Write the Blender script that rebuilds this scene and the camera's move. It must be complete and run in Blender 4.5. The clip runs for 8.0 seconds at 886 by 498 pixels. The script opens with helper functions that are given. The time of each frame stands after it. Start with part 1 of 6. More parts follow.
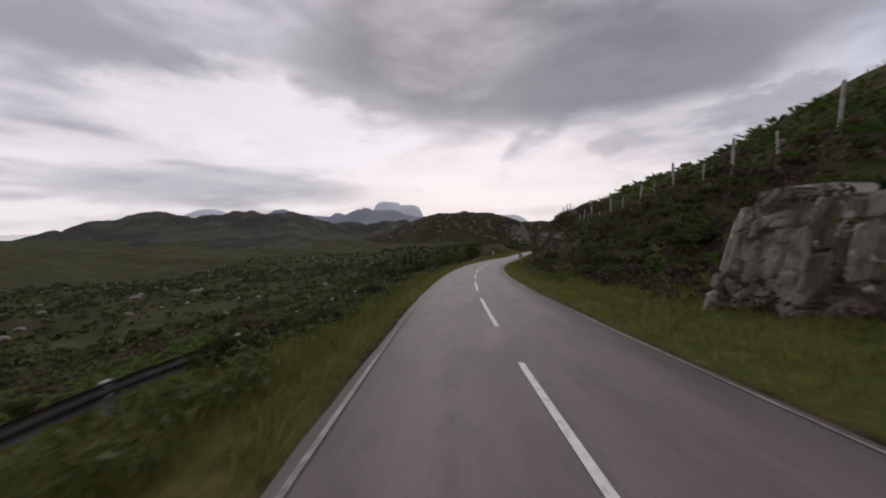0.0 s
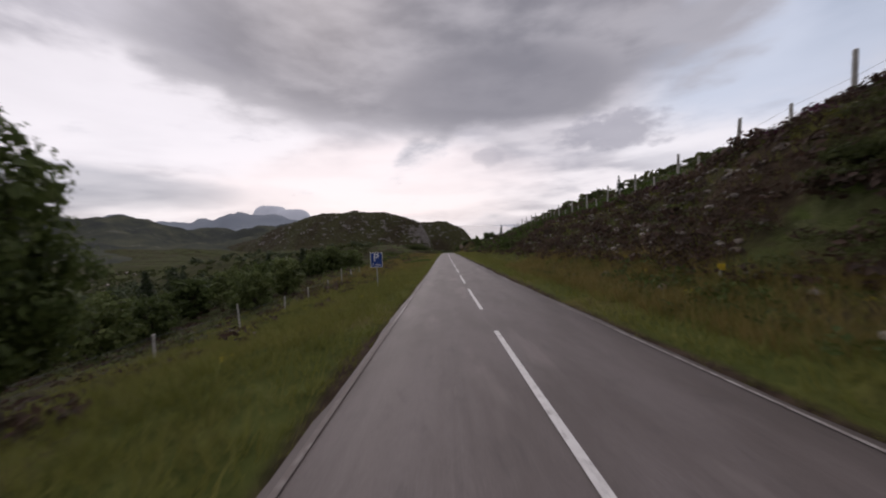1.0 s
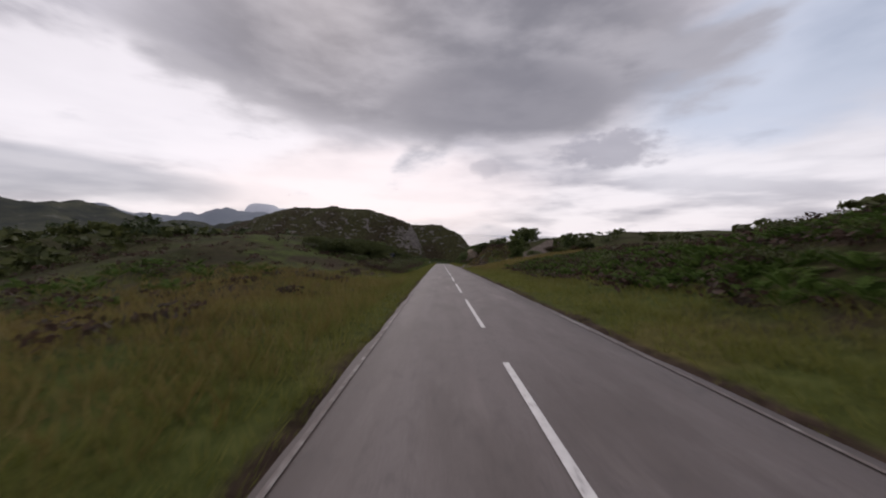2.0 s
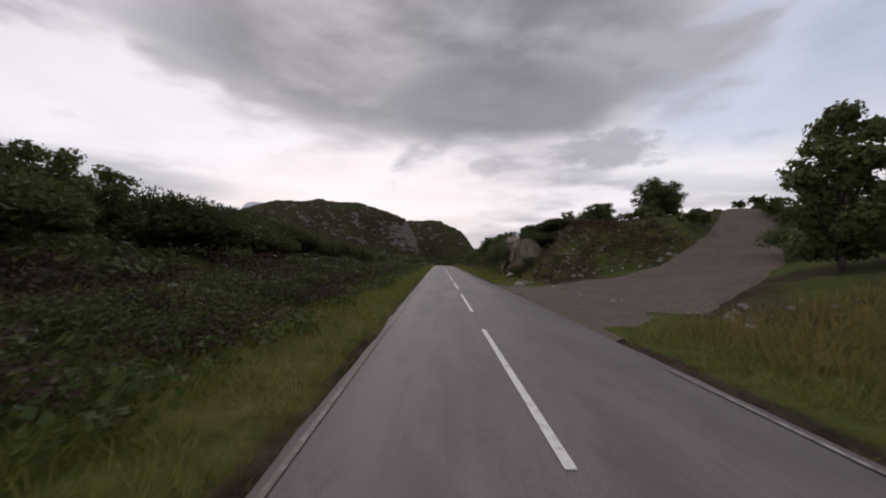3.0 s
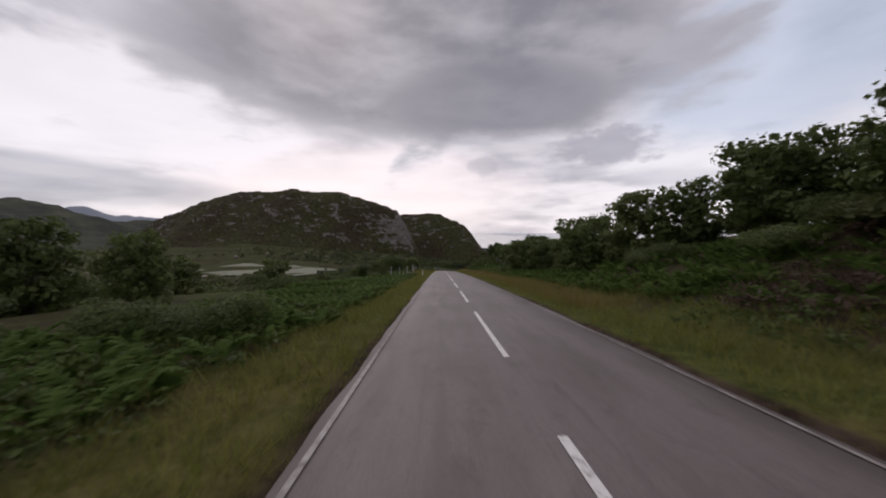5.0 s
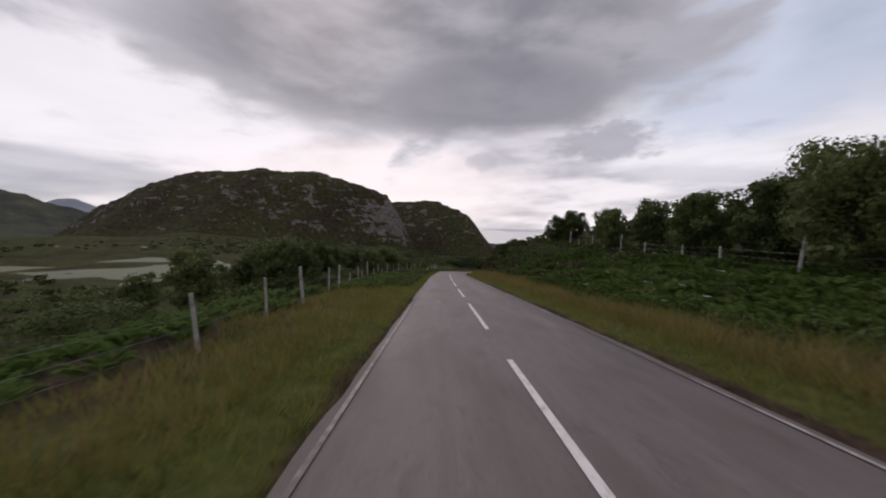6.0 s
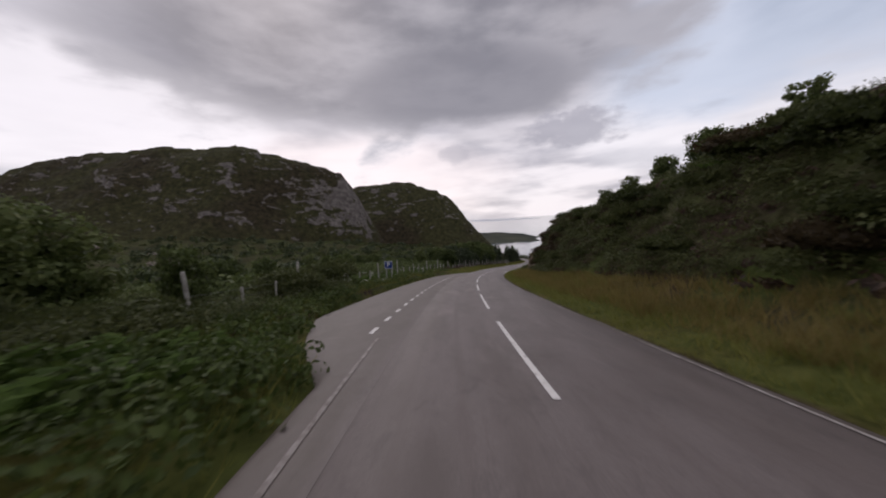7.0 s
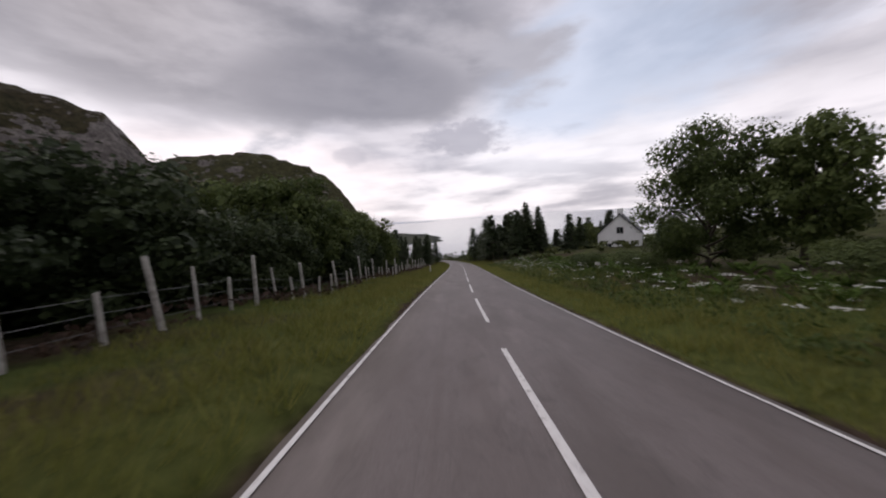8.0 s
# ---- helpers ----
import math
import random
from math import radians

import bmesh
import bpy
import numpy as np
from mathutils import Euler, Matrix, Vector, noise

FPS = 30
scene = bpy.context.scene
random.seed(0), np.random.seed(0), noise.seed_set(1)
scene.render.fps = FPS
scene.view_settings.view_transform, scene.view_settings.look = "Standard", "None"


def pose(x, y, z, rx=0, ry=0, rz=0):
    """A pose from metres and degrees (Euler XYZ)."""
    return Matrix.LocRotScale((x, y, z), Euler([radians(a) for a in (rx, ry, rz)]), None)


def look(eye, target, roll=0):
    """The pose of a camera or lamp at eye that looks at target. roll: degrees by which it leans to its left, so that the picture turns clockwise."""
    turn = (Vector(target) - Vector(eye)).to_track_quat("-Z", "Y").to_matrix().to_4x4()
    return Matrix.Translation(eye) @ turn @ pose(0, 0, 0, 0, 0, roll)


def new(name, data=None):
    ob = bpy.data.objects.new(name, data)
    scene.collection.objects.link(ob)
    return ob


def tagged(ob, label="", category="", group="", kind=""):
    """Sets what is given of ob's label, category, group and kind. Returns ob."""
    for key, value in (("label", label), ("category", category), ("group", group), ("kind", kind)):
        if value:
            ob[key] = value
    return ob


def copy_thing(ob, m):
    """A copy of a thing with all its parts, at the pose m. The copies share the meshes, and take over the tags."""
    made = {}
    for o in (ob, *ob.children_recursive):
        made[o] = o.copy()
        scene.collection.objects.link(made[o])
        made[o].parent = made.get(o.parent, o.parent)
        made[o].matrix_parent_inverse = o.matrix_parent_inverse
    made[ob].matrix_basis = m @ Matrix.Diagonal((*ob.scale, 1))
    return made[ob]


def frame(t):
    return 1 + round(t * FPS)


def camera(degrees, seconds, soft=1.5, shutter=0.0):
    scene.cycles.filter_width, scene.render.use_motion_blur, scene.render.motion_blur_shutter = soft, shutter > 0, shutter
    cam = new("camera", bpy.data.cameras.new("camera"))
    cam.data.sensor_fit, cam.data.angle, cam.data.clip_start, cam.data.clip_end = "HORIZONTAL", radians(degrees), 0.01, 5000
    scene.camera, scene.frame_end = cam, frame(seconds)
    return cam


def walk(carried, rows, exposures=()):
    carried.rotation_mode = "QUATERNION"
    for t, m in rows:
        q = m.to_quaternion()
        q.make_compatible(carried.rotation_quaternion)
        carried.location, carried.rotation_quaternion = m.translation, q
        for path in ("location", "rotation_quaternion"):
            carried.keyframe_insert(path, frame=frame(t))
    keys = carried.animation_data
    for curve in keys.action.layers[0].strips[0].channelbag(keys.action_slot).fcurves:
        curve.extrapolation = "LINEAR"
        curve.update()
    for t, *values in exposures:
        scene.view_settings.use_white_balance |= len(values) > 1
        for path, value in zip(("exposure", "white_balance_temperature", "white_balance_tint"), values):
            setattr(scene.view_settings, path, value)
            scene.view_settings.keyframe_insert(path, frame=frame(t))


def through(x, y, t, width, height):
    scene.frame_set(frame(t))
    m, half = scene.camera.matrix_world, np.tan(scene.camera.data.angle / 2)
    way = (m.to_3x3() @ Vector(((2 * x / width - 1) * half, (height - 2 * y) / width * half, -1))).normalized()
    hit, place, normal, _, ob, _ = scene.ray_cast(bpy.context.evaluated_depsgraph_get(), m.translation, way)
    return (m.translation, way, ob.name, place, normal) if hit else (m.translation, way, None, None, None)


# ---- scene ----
from mathutils import kdtree

K = 0.36          # metres of the scene for one unit of the plan
LANE = 2.9        # centre line to edge line, plan units
EYE = 2.0         # height of the lens over the road


def hermite(x, xs, ys):
    """A smooth curve through the knots (xs, ys)."""
    x, xs, ys = np.asarray(x, float), np.asarray(xs, float), np.asarray(ys, float)
    d = np.diff(ys) / np.diff(xs)
    m = np.concatenate(([d[0]], (d[1:] + d[:-1]) / 2, [d[-1]]))
    flat = np.concatenate(([False], d[1:] * d[:-1] <= 0, [False]))
    m[flat] = 0
    i = np.clip(np.searchsorted(xs, x) - 1, 0, len(xs) - 2)
    w = xs[i + 1] - xs[i]
    u = np.clip((x - xs[i]) / w, 0, 1)
    return ((2 * u**3 - 3 * u**2 + 1) * ys[i] + (u**3 - 2 * u**2 + u) * w * m[i]
            + (3 * u**2 - 2 * u**3) * ys[i + 1] + (u**3 - u**2) * w * m[i + 1])


# ---- the road's line: along it s, across it d (right is positive) ----
BEND_S = (-400, -120, -40, 0, 20, 42, 60, 75, 90, 140, 250, 400, 442, 462, 480, 500, 522, 545, 567, 600, 640, 690, 760, 900)
BEND_A = (34, 30, 22, 18.5, 14.5, 9.6, 5.5, 2.6, 1.0, .5, 0, -.3, -.8, -2.4, -4.8, -8.2, -12.6, -18, -22.6, -25, -24, -18, -8, -5)
FALL_S = (-400, 0, 45, 95, 130, 170, 250, 300, 350, 395, 442, 480, 522, 566, 640, 760, 1000, 1400)
FALL_A = (5.0, 6.0, 5.5, 4.9, 4.2, 4.3, 4.8, 5.0, 5.4, 6.1, 6.6, 7.3, 7.8, 7.4, 6.8, 5.5, 3.0, 1.0)
BANK_S = (-400, 0, 90, 120, 260, 300, 440, 475, 560, 640, 900)
BANK_A = (1.5, 1.5, 1.8, -1.0, -1.2, 0, 0, 3.0, 3.4, 2.0, 0)

LINE_S = np.arange(-400, 14001, 1.0)
LINE_A = np.radians(hermite(LINE_S, BEND_S, BEND_A))
LINE_G = np.tan(np.radians(hermite(LINE_S, FALL_S, FALL_A)))
LINE_X = np.cumsum(-np.sin(LINE_A))
LINE_Y = np.cumsum(np.cos(LINE_A))
LINE_Z = -np.cumsum(LINE_G)
o = 400
LINE_X, LINE_Y, LINE_Z = LINE_X - LINE_X[o], LINE_Y - LINE_Y[o], LINE_Z - LINE_Z[o]


def heading(s):
    return np.interp(s, LINE_S, LINE_A)


def bank(s):
    return np.radians(np.interp(s, BANK_S, BANK_A))


def on_line(s, d, up=0.0):
    """Plan place of the point d to the right of the road's middle at s; far out the offset runs straight along x."""
    s, d = np.asarray(s, float), np.asarray(d, float)
    a = heading(s)
    near = np.clip(d, -60, 60)
    x = np.interp(s, LINE_S, LINE_X) + near * np.cos(a) + (d - near)
    y = np.interp(s, LINE_S, LINE_Y) + near * np.sin(a)
    z = np.interp(s, LINE_S, LINE_Z) - np.clip(d, -4, 4) * np.tan(bank(s)) + up
    return np.stack(np.broadcast_arrays(x, y, z), -1)


# ---- the camera and its way ----
WAY = (  # seconds, s, shift across the lane, turn from the road's heading, pitch, lean
    (0.0, -0.6, -.05, 0.0, -4.8, 1.0), (0.5, 41.05, -.16, -0.5, -4.6, 1.6), (1.0, 87.3, 0, -0.6, -4.4, 1.8), (1.5, 137.9, -.06, -0.6, -3.0, -1.2),
    (1.7, 158.9, 0, -0.6, -3.0, -1.3), (2.25, 209.5, 0, -0.6, -3.1, -1.3), (2.8, 239.9, 0, -0.6, -4.1, -1.5), (3.0, 248.3, 0, -0.6, -3.1, -1.4),
    (3.2, 254.4, 0, -0.6, -3.0, -1.0), (3.5, 264.6, 0, -0.6, -3.0, -0.5), (4.0, 283.1, -.16, -0.6, -2.9, 0.0), (4.5, 305.5, -.1, -0.6, -2.85, 0.0),
    (4.7, 316.2, -.1, -0.6, -2.9, 0.0), (5.25, 351.0, -.1, -0.6, -3.4, -0.4), (5.8, 388.6, -.15, -0.6, -3.9, -0.6), (6.0, 403.8, -.15, -0.6, -3.9, -0.5),
    (6.5, 441.65, .1, -0.6, -3.95, 0.4), (7.0, 480.8, -.15, 0.0, -5.0, 3.4), (7.5, 521.85, -.2, 0.0, -6.0, 3.6), (8.0, 565.3, .2, 0.0, -5.4, 3.6))
cam = camera(107.0, 8.0, soft=2.0, shutter=0.03)
W = np.array(WAY)
rows = []
for n in range(81):
    t = n / 10
    s, shift, turn, pitch, lean = (float(hermite(t, W[:, 0], W[:, k])) for k in (1, 2, 3, 4, 5))
    p = on_line(s, shift - LANE / 2, EYE) * K
    rows.append((t, pose(*p, 90 + pitch, lean, math.degrees(heading(s)) + turn)))
walk(cam, rows, ((0.0, -0.18, 6500, 17), (1.0, -0.08, 6500, 17), (6.5, -0.08, 6500, 17), (7.5, 0.06, 6500, 17), (8.0, 0.12, 6500, 17)))

# ---- sky and sun: a bright overcast afternoon ----
SUN_TURN, SUN_UP = 340.0, 34.0
world = bpy.data.worlds.new("sky")
scene.world = world
world.use_nodes = True


def nodes_of(tree):
    """Empties a node tree and returns two short hands: one to add a node with its values, one to link."""
    tree.nodes.clear()

    def add(kind, values=(), operation="", data_type="", blend_type="", use_clamp=False, uv_map=""):
        n = tree.nodes.new(kind)
        if data_type:
            n.data_type, n.blend_type = data_type, blend_type
        if operation:
            n.operation = operation
        if use_clamp:
            n.use_clamp = True
        if uv_map:
            n.uv_map = uv_map
        for key, value in dict(values).items():
            if isinstance(value, bpy.types.NodeSocket):
                tree.links.new(value, n.inputs[key])
            else:
                n.inputs[key].default_value = value
        return n
    return add


def ramp(add, fac, stops, smooth=True):
    r = add("ShaderNodeValToRGB", {0: fac})
    r.color_ramp.interpolation = "EASE" if smooth else "LINEAR"
    e = r.color_ramp.elements
    while len(e) < len(stops):
        e.new(0.5)
    for el, (at, c) in zip(e, stops):
        el.position = at
        el.color = (*c, 1) if isinstance(c, tuple) else (c, c, c, 1)
    return r.outputs[0]


def blend(add, fac, a, b, kind="MIX"):
    return add("ShaderNodeMix", {0: fac, 6: a, 7: b}, data_type="RGBA", blend_type=kind).outputs[2]


def calc(add, kind, a, b=0.0, c=0.0, clamp=False):
    return add("ShaderNodeMath", {0: a, 1: b, 2: c}, operation=kind, use_clamp=clamp).outputs[0]


def patch(add, way, turn, up, wide, high):
    """1 in the middle of a soft oval of the sky, 0 outside; turn to the right of straight ahead, in degrees."""
    a, e = radians(turn), radians(up)
    mid = Vector((math.sin(a) * math.cos(e), math.cos(a) * math.cos(e), math.sin(e)))
    side = Vector((math.cos(a), -math.sin(a), 0))
    top = side.cross(mid)
    u = add("ShaderNodeVectorMath", {0: way, 1: side / math.sin(radians(wide))}, operation="DOT_PRODUCT").outputs[1]
    v = add("ShaderNodeVectorMath", {0: way, 1: top / math.sin(radians(high))}, operation="DOT_PRODUCT").outputs[1]
    v0 = mid.dot(top)
    f = add("ShaderNodeVectorMath", {0: way, 1: mid}, operation="DOT_PRODUCT").outputs[1]
    r = calc(add, "ADD", calc(add, "MULTIPLY", u, u), calc(add, "MULTIPLY", v, v))
    r = calc(add, "MULTIPLY", calc(add, "SUBTRACT", 1.0, r, clamp=True), calc(add, "GREATER_THAN", f, 0.0))
    return r


add = nodes_of(world.node_tree)
sky = add("ShaderNodeTexSky")
sky.sky_type, sky.sun_disc, sky.sun_elevation, sky.sun_rotation = "NISHITA", False, radians(SUN_UP), radians(SUN_TURN)
way = add("ShaderNodeTexCoord").outputs["Generated"]
split = add("ShaderNodeSeparateXYZ", {0: way})
height = calc(add, "MAXIMUM", split.outputs[2], 0.0)
flat = calc(add, "ADD", height, 0.13)
uv = add("ShaderNodeCombineXYZ", {0: calc(add, "DIVIDE", split.outputs[0], flat), 1: calc(add, "DIVIDE", split.outputs[1], flat), 2: 0.0}).outputs[0]
n1 = add("ShaderNodeTexNoise", {"Vector": uv, "Scale": 0.85, "Detail": 5.0, "Roughness": 0.5, "Distortion": 0.1}).outputs[0]
n2 = add("ShaderNodeTexNoise", {"Vector": add("ShaderNodeMapping", {0: way, 1: (2.3, 0.7, 0), 3: (7, 7, 19)}).outputs[0], "Scale": 1.0, "Detail": 6.0, "Roughness": 0.52, "Distortion": 0.15}).outputs[0]
n3 = add("ShaderNodeTexNoise", {"Vector": add("ShaderNodeMapping", {0: way, 3: (3.4, 3.4, 17)}).outputs[0], "Scale": 1.1, "Detail": 5.0, "Roughness": 0.5, "Distortion": 0.1}).outputs[0]
n4 = add("ShaderNodeTexNoise", {"Vector": add("ShaderNodeMapping", {0: way, 1: (5.1, 3.3, 1), 3: (3.0, 3.0, 7.5)}).outputs[0], "Scale": 1.0, "Detail": 6.0, "Roughness": 0.5, "Distortion": 0.15}).outputs[0]
edge = calc(add, "MULTIPLY", calc(add, "SUBTRACT", n4, 0.5), 2.0)
edge2 = calc(add, "MULTIPLY", calc(add, "SUBTRACT", n2, 0.5), 1.9)
n5 = add("ShaderNodeTexNoise", {"Vector": add("ShaderNodeMapping", {0: way, 1: (1.3, 2.7, 0), 3: (16, 16, 30)}).outputs[0], "Scale": 1.0, "Detail": 5.0, "Roughness": 0.55}).outputs[0]
puffy = calc(add, "ADD", calc(add, "SUBTRACT", n5, 0.5), calc(add, "MULTIPLY", edge2, 0.3))
frayed = calc(add, "ADD", edge, calc(add, "MULTIPLY", edge2, 0.45))


def cloud_patch(turn, up, wide, high, rough_edge, amount, lo, hi):
    return ramp(add, calc(add, "ADD", patch(add, way, turn, up, wide, high), calc(add, "MULTIPLY", rough_edge, amount)), ((lo, 0.0), (hi, 1.0)))


band = cloud_patch(-2, 29, 44, 16, frayed, 0.6, 0.12, 0.5)
core = cloud_patch(9, 21, 22, 7.5, frayed, 0.6, 0.15, 0.75)
small = cloud_patch(26.5, 13.0, 11, 4.2, puffy, 1.5, 0.3, 0.85)
scrap = cloud_patch(7.4, 10.6, 4.6, 2.2, puffy, 1.9, 0.35, 1.0)
low = cloud_patch(-52, 5.5, 24, 3.6, frayed, 0.55, 0.1, 0.7)
pale = cloud_patch(-44, 15, 26, 9, frayed, 0.8, 0.05, 0.6)
glow = cloud_patch(-12, 7, 34, 9, frayed, 0.5, 0.0, 0.8)
light = cloud_patch(44, 13, 24, 11, frayed, 0.5, 0.05, 0.8)
blue = cloud_patch(50, 21, 26, 12, frayed, 0.7, 0.15, 0.8)
base = ramp(add, n4, ((0.33, (0.42, 0.415, 0.45)), (0.64, (0.78, 0.77, 0.81))))
streak = ramp(add, n3, ((0.33, (0.50, 0.495, 0.54)), (0.62, (1.04, 1.01, 1.02))))
lowish = ramp(add, height, ((0.10, 1.0), (0.34, 0.0)))
c = blend(add, lowish, base, streak)
c = blend(add, calc(add, "MULTIPLY", glow, 0.85), c, (1.16, 1.07, 1.05, 1))
c = blend(add, calc(add, "MULTIPLY", pale, 0.8), c, (1.08, 1.06, 1.08, 1))
c = blend(add, calc(add, "MULTIPLY", light, 0.55), c, (1.02, 1.03, 1.06, 1))
c = blend(add, calc(add, "MULTIPLY", blue, 0.6), c, (0.50, 0.63, 0.80, 1))
dark = ramp(add, calc(add, "ADD", calc(add, "MULTIPLY", n4, 0.72), calc(add, "MULTIPLY", n2, 0.28)), ((0.36, (0.24, 0.24, 0.265)), (0.62, (0.46, 0.455, 0.48))))
c = blend(add, calc(add, "MULTIPLY", band, 0.9), c, dark)
c = blend(add, calc(add, "MULTIPLY", core, 0.7), c, (0.26, 0.258, 0.285, 1))
for mask, much in ((small, 0.75), (scrap, 0.4)):
    c = blend(add, calc(add, "MULTIPLY", mask, much), c, (0.40, 0.40, 0.45, 1))
c = blend(add, calc(add, "MULTIPLY", low, 0.6), c, (0.46, 0.48, 0.53, 1))
clear = add("ShaderNodeBackground", {0: sky.outputs[0], 1: 0.1})
cloud = add("ShaderNodeBackground", {0: c, 1: 0.945})
both = add("ShaderNodeMixShader", {0: 0.94, 1: clear.outputs[0], 2: cloud.outputs[0]})
add("ShaderNodeOutputWorld", {0: both.outputs[0]})
sun = bpy.data.lights.new("sun", "SUN")
sun.energy, sun.angle, sun.color = 0.7, radians(40), (1, 0.95, 0.9)
a_, e_ = radians(SUN_TURN), radians(SUN_UP)
new("sun", sun).matrix_world = look((0, 0, 200), (-math.sin(a_) * 99, -math.cos(a_) * 99, 200 - 99 * math.tan(e_)))


# ---- materials ----
def material(name, rough=0.9, spec=0.2):
    m = bpy.data.materials.new(name)
    m.use_nodes = True
    add = nodes_of(m.node_tree)
    b = add("ShaderNodeBsdfPrincipled", {"Roughness": rough, "Specular IOR Level": spec})
    add("ShaderNodeOutputMaterial", {0: b.outputs[0]})
    return m, add, b


def noise_of(add, where, scale, detail=5.0, rough=0.6, stretch=None, twist=0.0):
    v = where if stretch is None else add("ShaderNodeMapping", {0: where, 3: stretch}).outputs[0]
    return add("ShaderNodeTexNoise", {"Vector": v, "Scale": scale, "Detail": detail, "Roughness": rough, "Distortion": twist}).outputs[0]


def relief(add, b, height, strength, distance):
    add_b = add("ShaderNodeBump", {"Height": height, "Strength": strength, "Distance": distance})
    b.id_data.links.new(add_b.outputs[0], b.inputs["Normal"])


def speckled(name, colours, scale, rough=0.9, bump=0.4, spec=0.2, second=None, metal=0.0):
    """A surface whose colour wanders through the given colours at one size, and by a second tint at a larger one."""
    m, add, b = material(name, rough, spec)
    where = add("ShaderNodeTexCoord").outputs["Object"]
    f = noise_of(add, where, scale)
    lo, hi = 0.28, 0.72
    c = ramp(add, f, [(lo + (hi - lo) * k / max(1, len(colours) - 1), col) for k, col in enumerate(colours)], smooth=False)
    big = noise_of(add, where, scale * 0.13, 3.0)
    c = blend(add, ramp(add, big, ((0.35, 0.0), (0.7, 0.7))), c, (*(second or tuple(x * 0.7 for x in colours[0])), 1))
    m.node_tree.links.new(c, b.inputs["Base Color"])
    b.inputs["Metallic"].default_value = metal
    relief(add, b, noise_of(add, where, scale * 3), bump, 0.01)
    return m


def leafy(name, dark, mid, light, rough=0.6, through=0.34, spec=0.2):
    """Foliage: each leaf has a shade of its own, and lets some light through."""
    m = bpy.data.materials.new(name)
    m.use_nodes = True
    add = nodes_of(m.node_tree)
    island = add("ShaderNodeNewGeometry").outputs["Random Per Island"]
    where = add("ShaderNodeTexCoord").outputs["Object"]
    patchy = noise_of(add, where, 1.1, 3.0)
    own = add("ShaderNodeObjectInfo").outputs["Random"]
    f = calc(add, "ADD", calc(add, "MULTIPLY", island, 0.36), calc(add, "MULTIPLY", patchy, 0.66))
    f = calc(add, "ADD", f, calc(add, "MULTIPLY", calc(add, "SUBTRACT", own, 0.5), 0.25))
    c = ramp(add, f, ((0.15, dark), (0.5, mid), (0.92, light)), smooth=False)
    d = add("ShaderNodeBsdfPrincipled", {"Base Color": c, "Roughness": rough, "Specular IOR Level": spec})
    t = add("ShaderNodeBsdfTranslucent", {0: c})
    mix = add("ShaderNodeMixShader", {0: through, 1: d.outputs[0], 2: t.outputs[0]})
    add("ShaderNodeOutputMaterial", {0: mix.outputs[0]})
    return m


# worn chip-sealed asphalt: wheel tracks along the road, blotches, patches
M_asphalt, add, b = material("asphalt", 0.6, 0.42)
uvm = add("ShaderNodeUVMap", uv_map="along").outputs[0]
where = add("ShaderNodeTexCoord").outputs["Object"]
grit = noise_of(add, where, 160, 3.0, 0.7)
blotch = noise_of(add, uvm, 0.55, 5.0, 0.6, (0.45, 1.6, 1))
drag = noise_of(add, uvm, 1.0, 5.0, 0.65, (0.07, 5.0, 1))
c = ramp(add, grit, ((0.3, (0.088, 0.073, 0.070)), (0.7, (0.198, 0.166, 0.158))), smooth=False)
c = blend(add, ramp(add, blotch, ((0.40, 0.0), (0.68, 0.75))), c, (0.090, 0.072, 0.065, 1))
c = blend(add, ramp(add, drag, ((0.5, 0.0), (0.78, 0.55))), c, (0.094, 0.076, 0.070, 1))
across = add("ShaderNodeSeparateXYZ", {0: uvm}).outputs[1]
for mid, half in ((-2.25, 0.42), (-1.52, 0.13), (-0.85, 0.42), (0.75, 0.42), (1.45, 0.13), (2.1, 0.42)):
    off = calc(add, "ABSOLUTE", calc(add, "SUBTRACT", across, mid))
    t = ramp(add, off, ((0.0, 0.40), (half, 0.0)))
    c = blend(add, calc(add, "MULTIPLY", t, ramp(add, noise_of(add, uvm, 0.8, 4.0, 0.6, (0.06, 2.0, 1)), ((0.3, 0.1), (0.6, 1.0)))), c, (0.108, 0.086, 0.079, 1))
scuff = noise_of(add, uvm, 2.6, 6.0, 0.72, (0.5, 1.0, 1), 0.6)
c = blend(add, ramp(add, scuff, ((0.52, 0.0), (0.70, 0.5))), c, (0.072, 0.060, 0.056, 1))
c = blend(add, ramp(add, noise_of(add, uvm, 0.9, 4.0, 0.6, (0.22, 0.9, 1)), ((0.56, 0.0), (0.72, 0.4))), c, (0.235, 0.200, 0.188, 1))
rim = ramp(add, calc(add, "SUBTRACT", calc(add, "ABSOLUTE", across), 2.6), ((0.2, 0.0), (0.6, 0.8)))
c = blend(add, calc(add, "MULTIPLY", rim, noise_of(add, uvm, 2.2)), c, (0.07, 0.055, 0.04, 1))
M_asphalt.node_tree.links.new(c, b.inputs["Base Color"])
relief(add, b, grit, 0.35, 0.004)

M_paint, add, b = material("road_paint", 0.6, 0.3)
where = add("ShaderNodeTexCoord").outputs["Object"]
wear = noise_of(add, where, 22, 6.0, 0.75)
c = ramp(add, wear, ((0.33, (0.20, 0.18, 0.18)), (0.45, (0.62, 0.60, 0.58)), (0.7, (0.74, 0.73, 0.71))), smooth=False)
M_paint.node_tree.links.new(c, b.inputs["Base Color"])

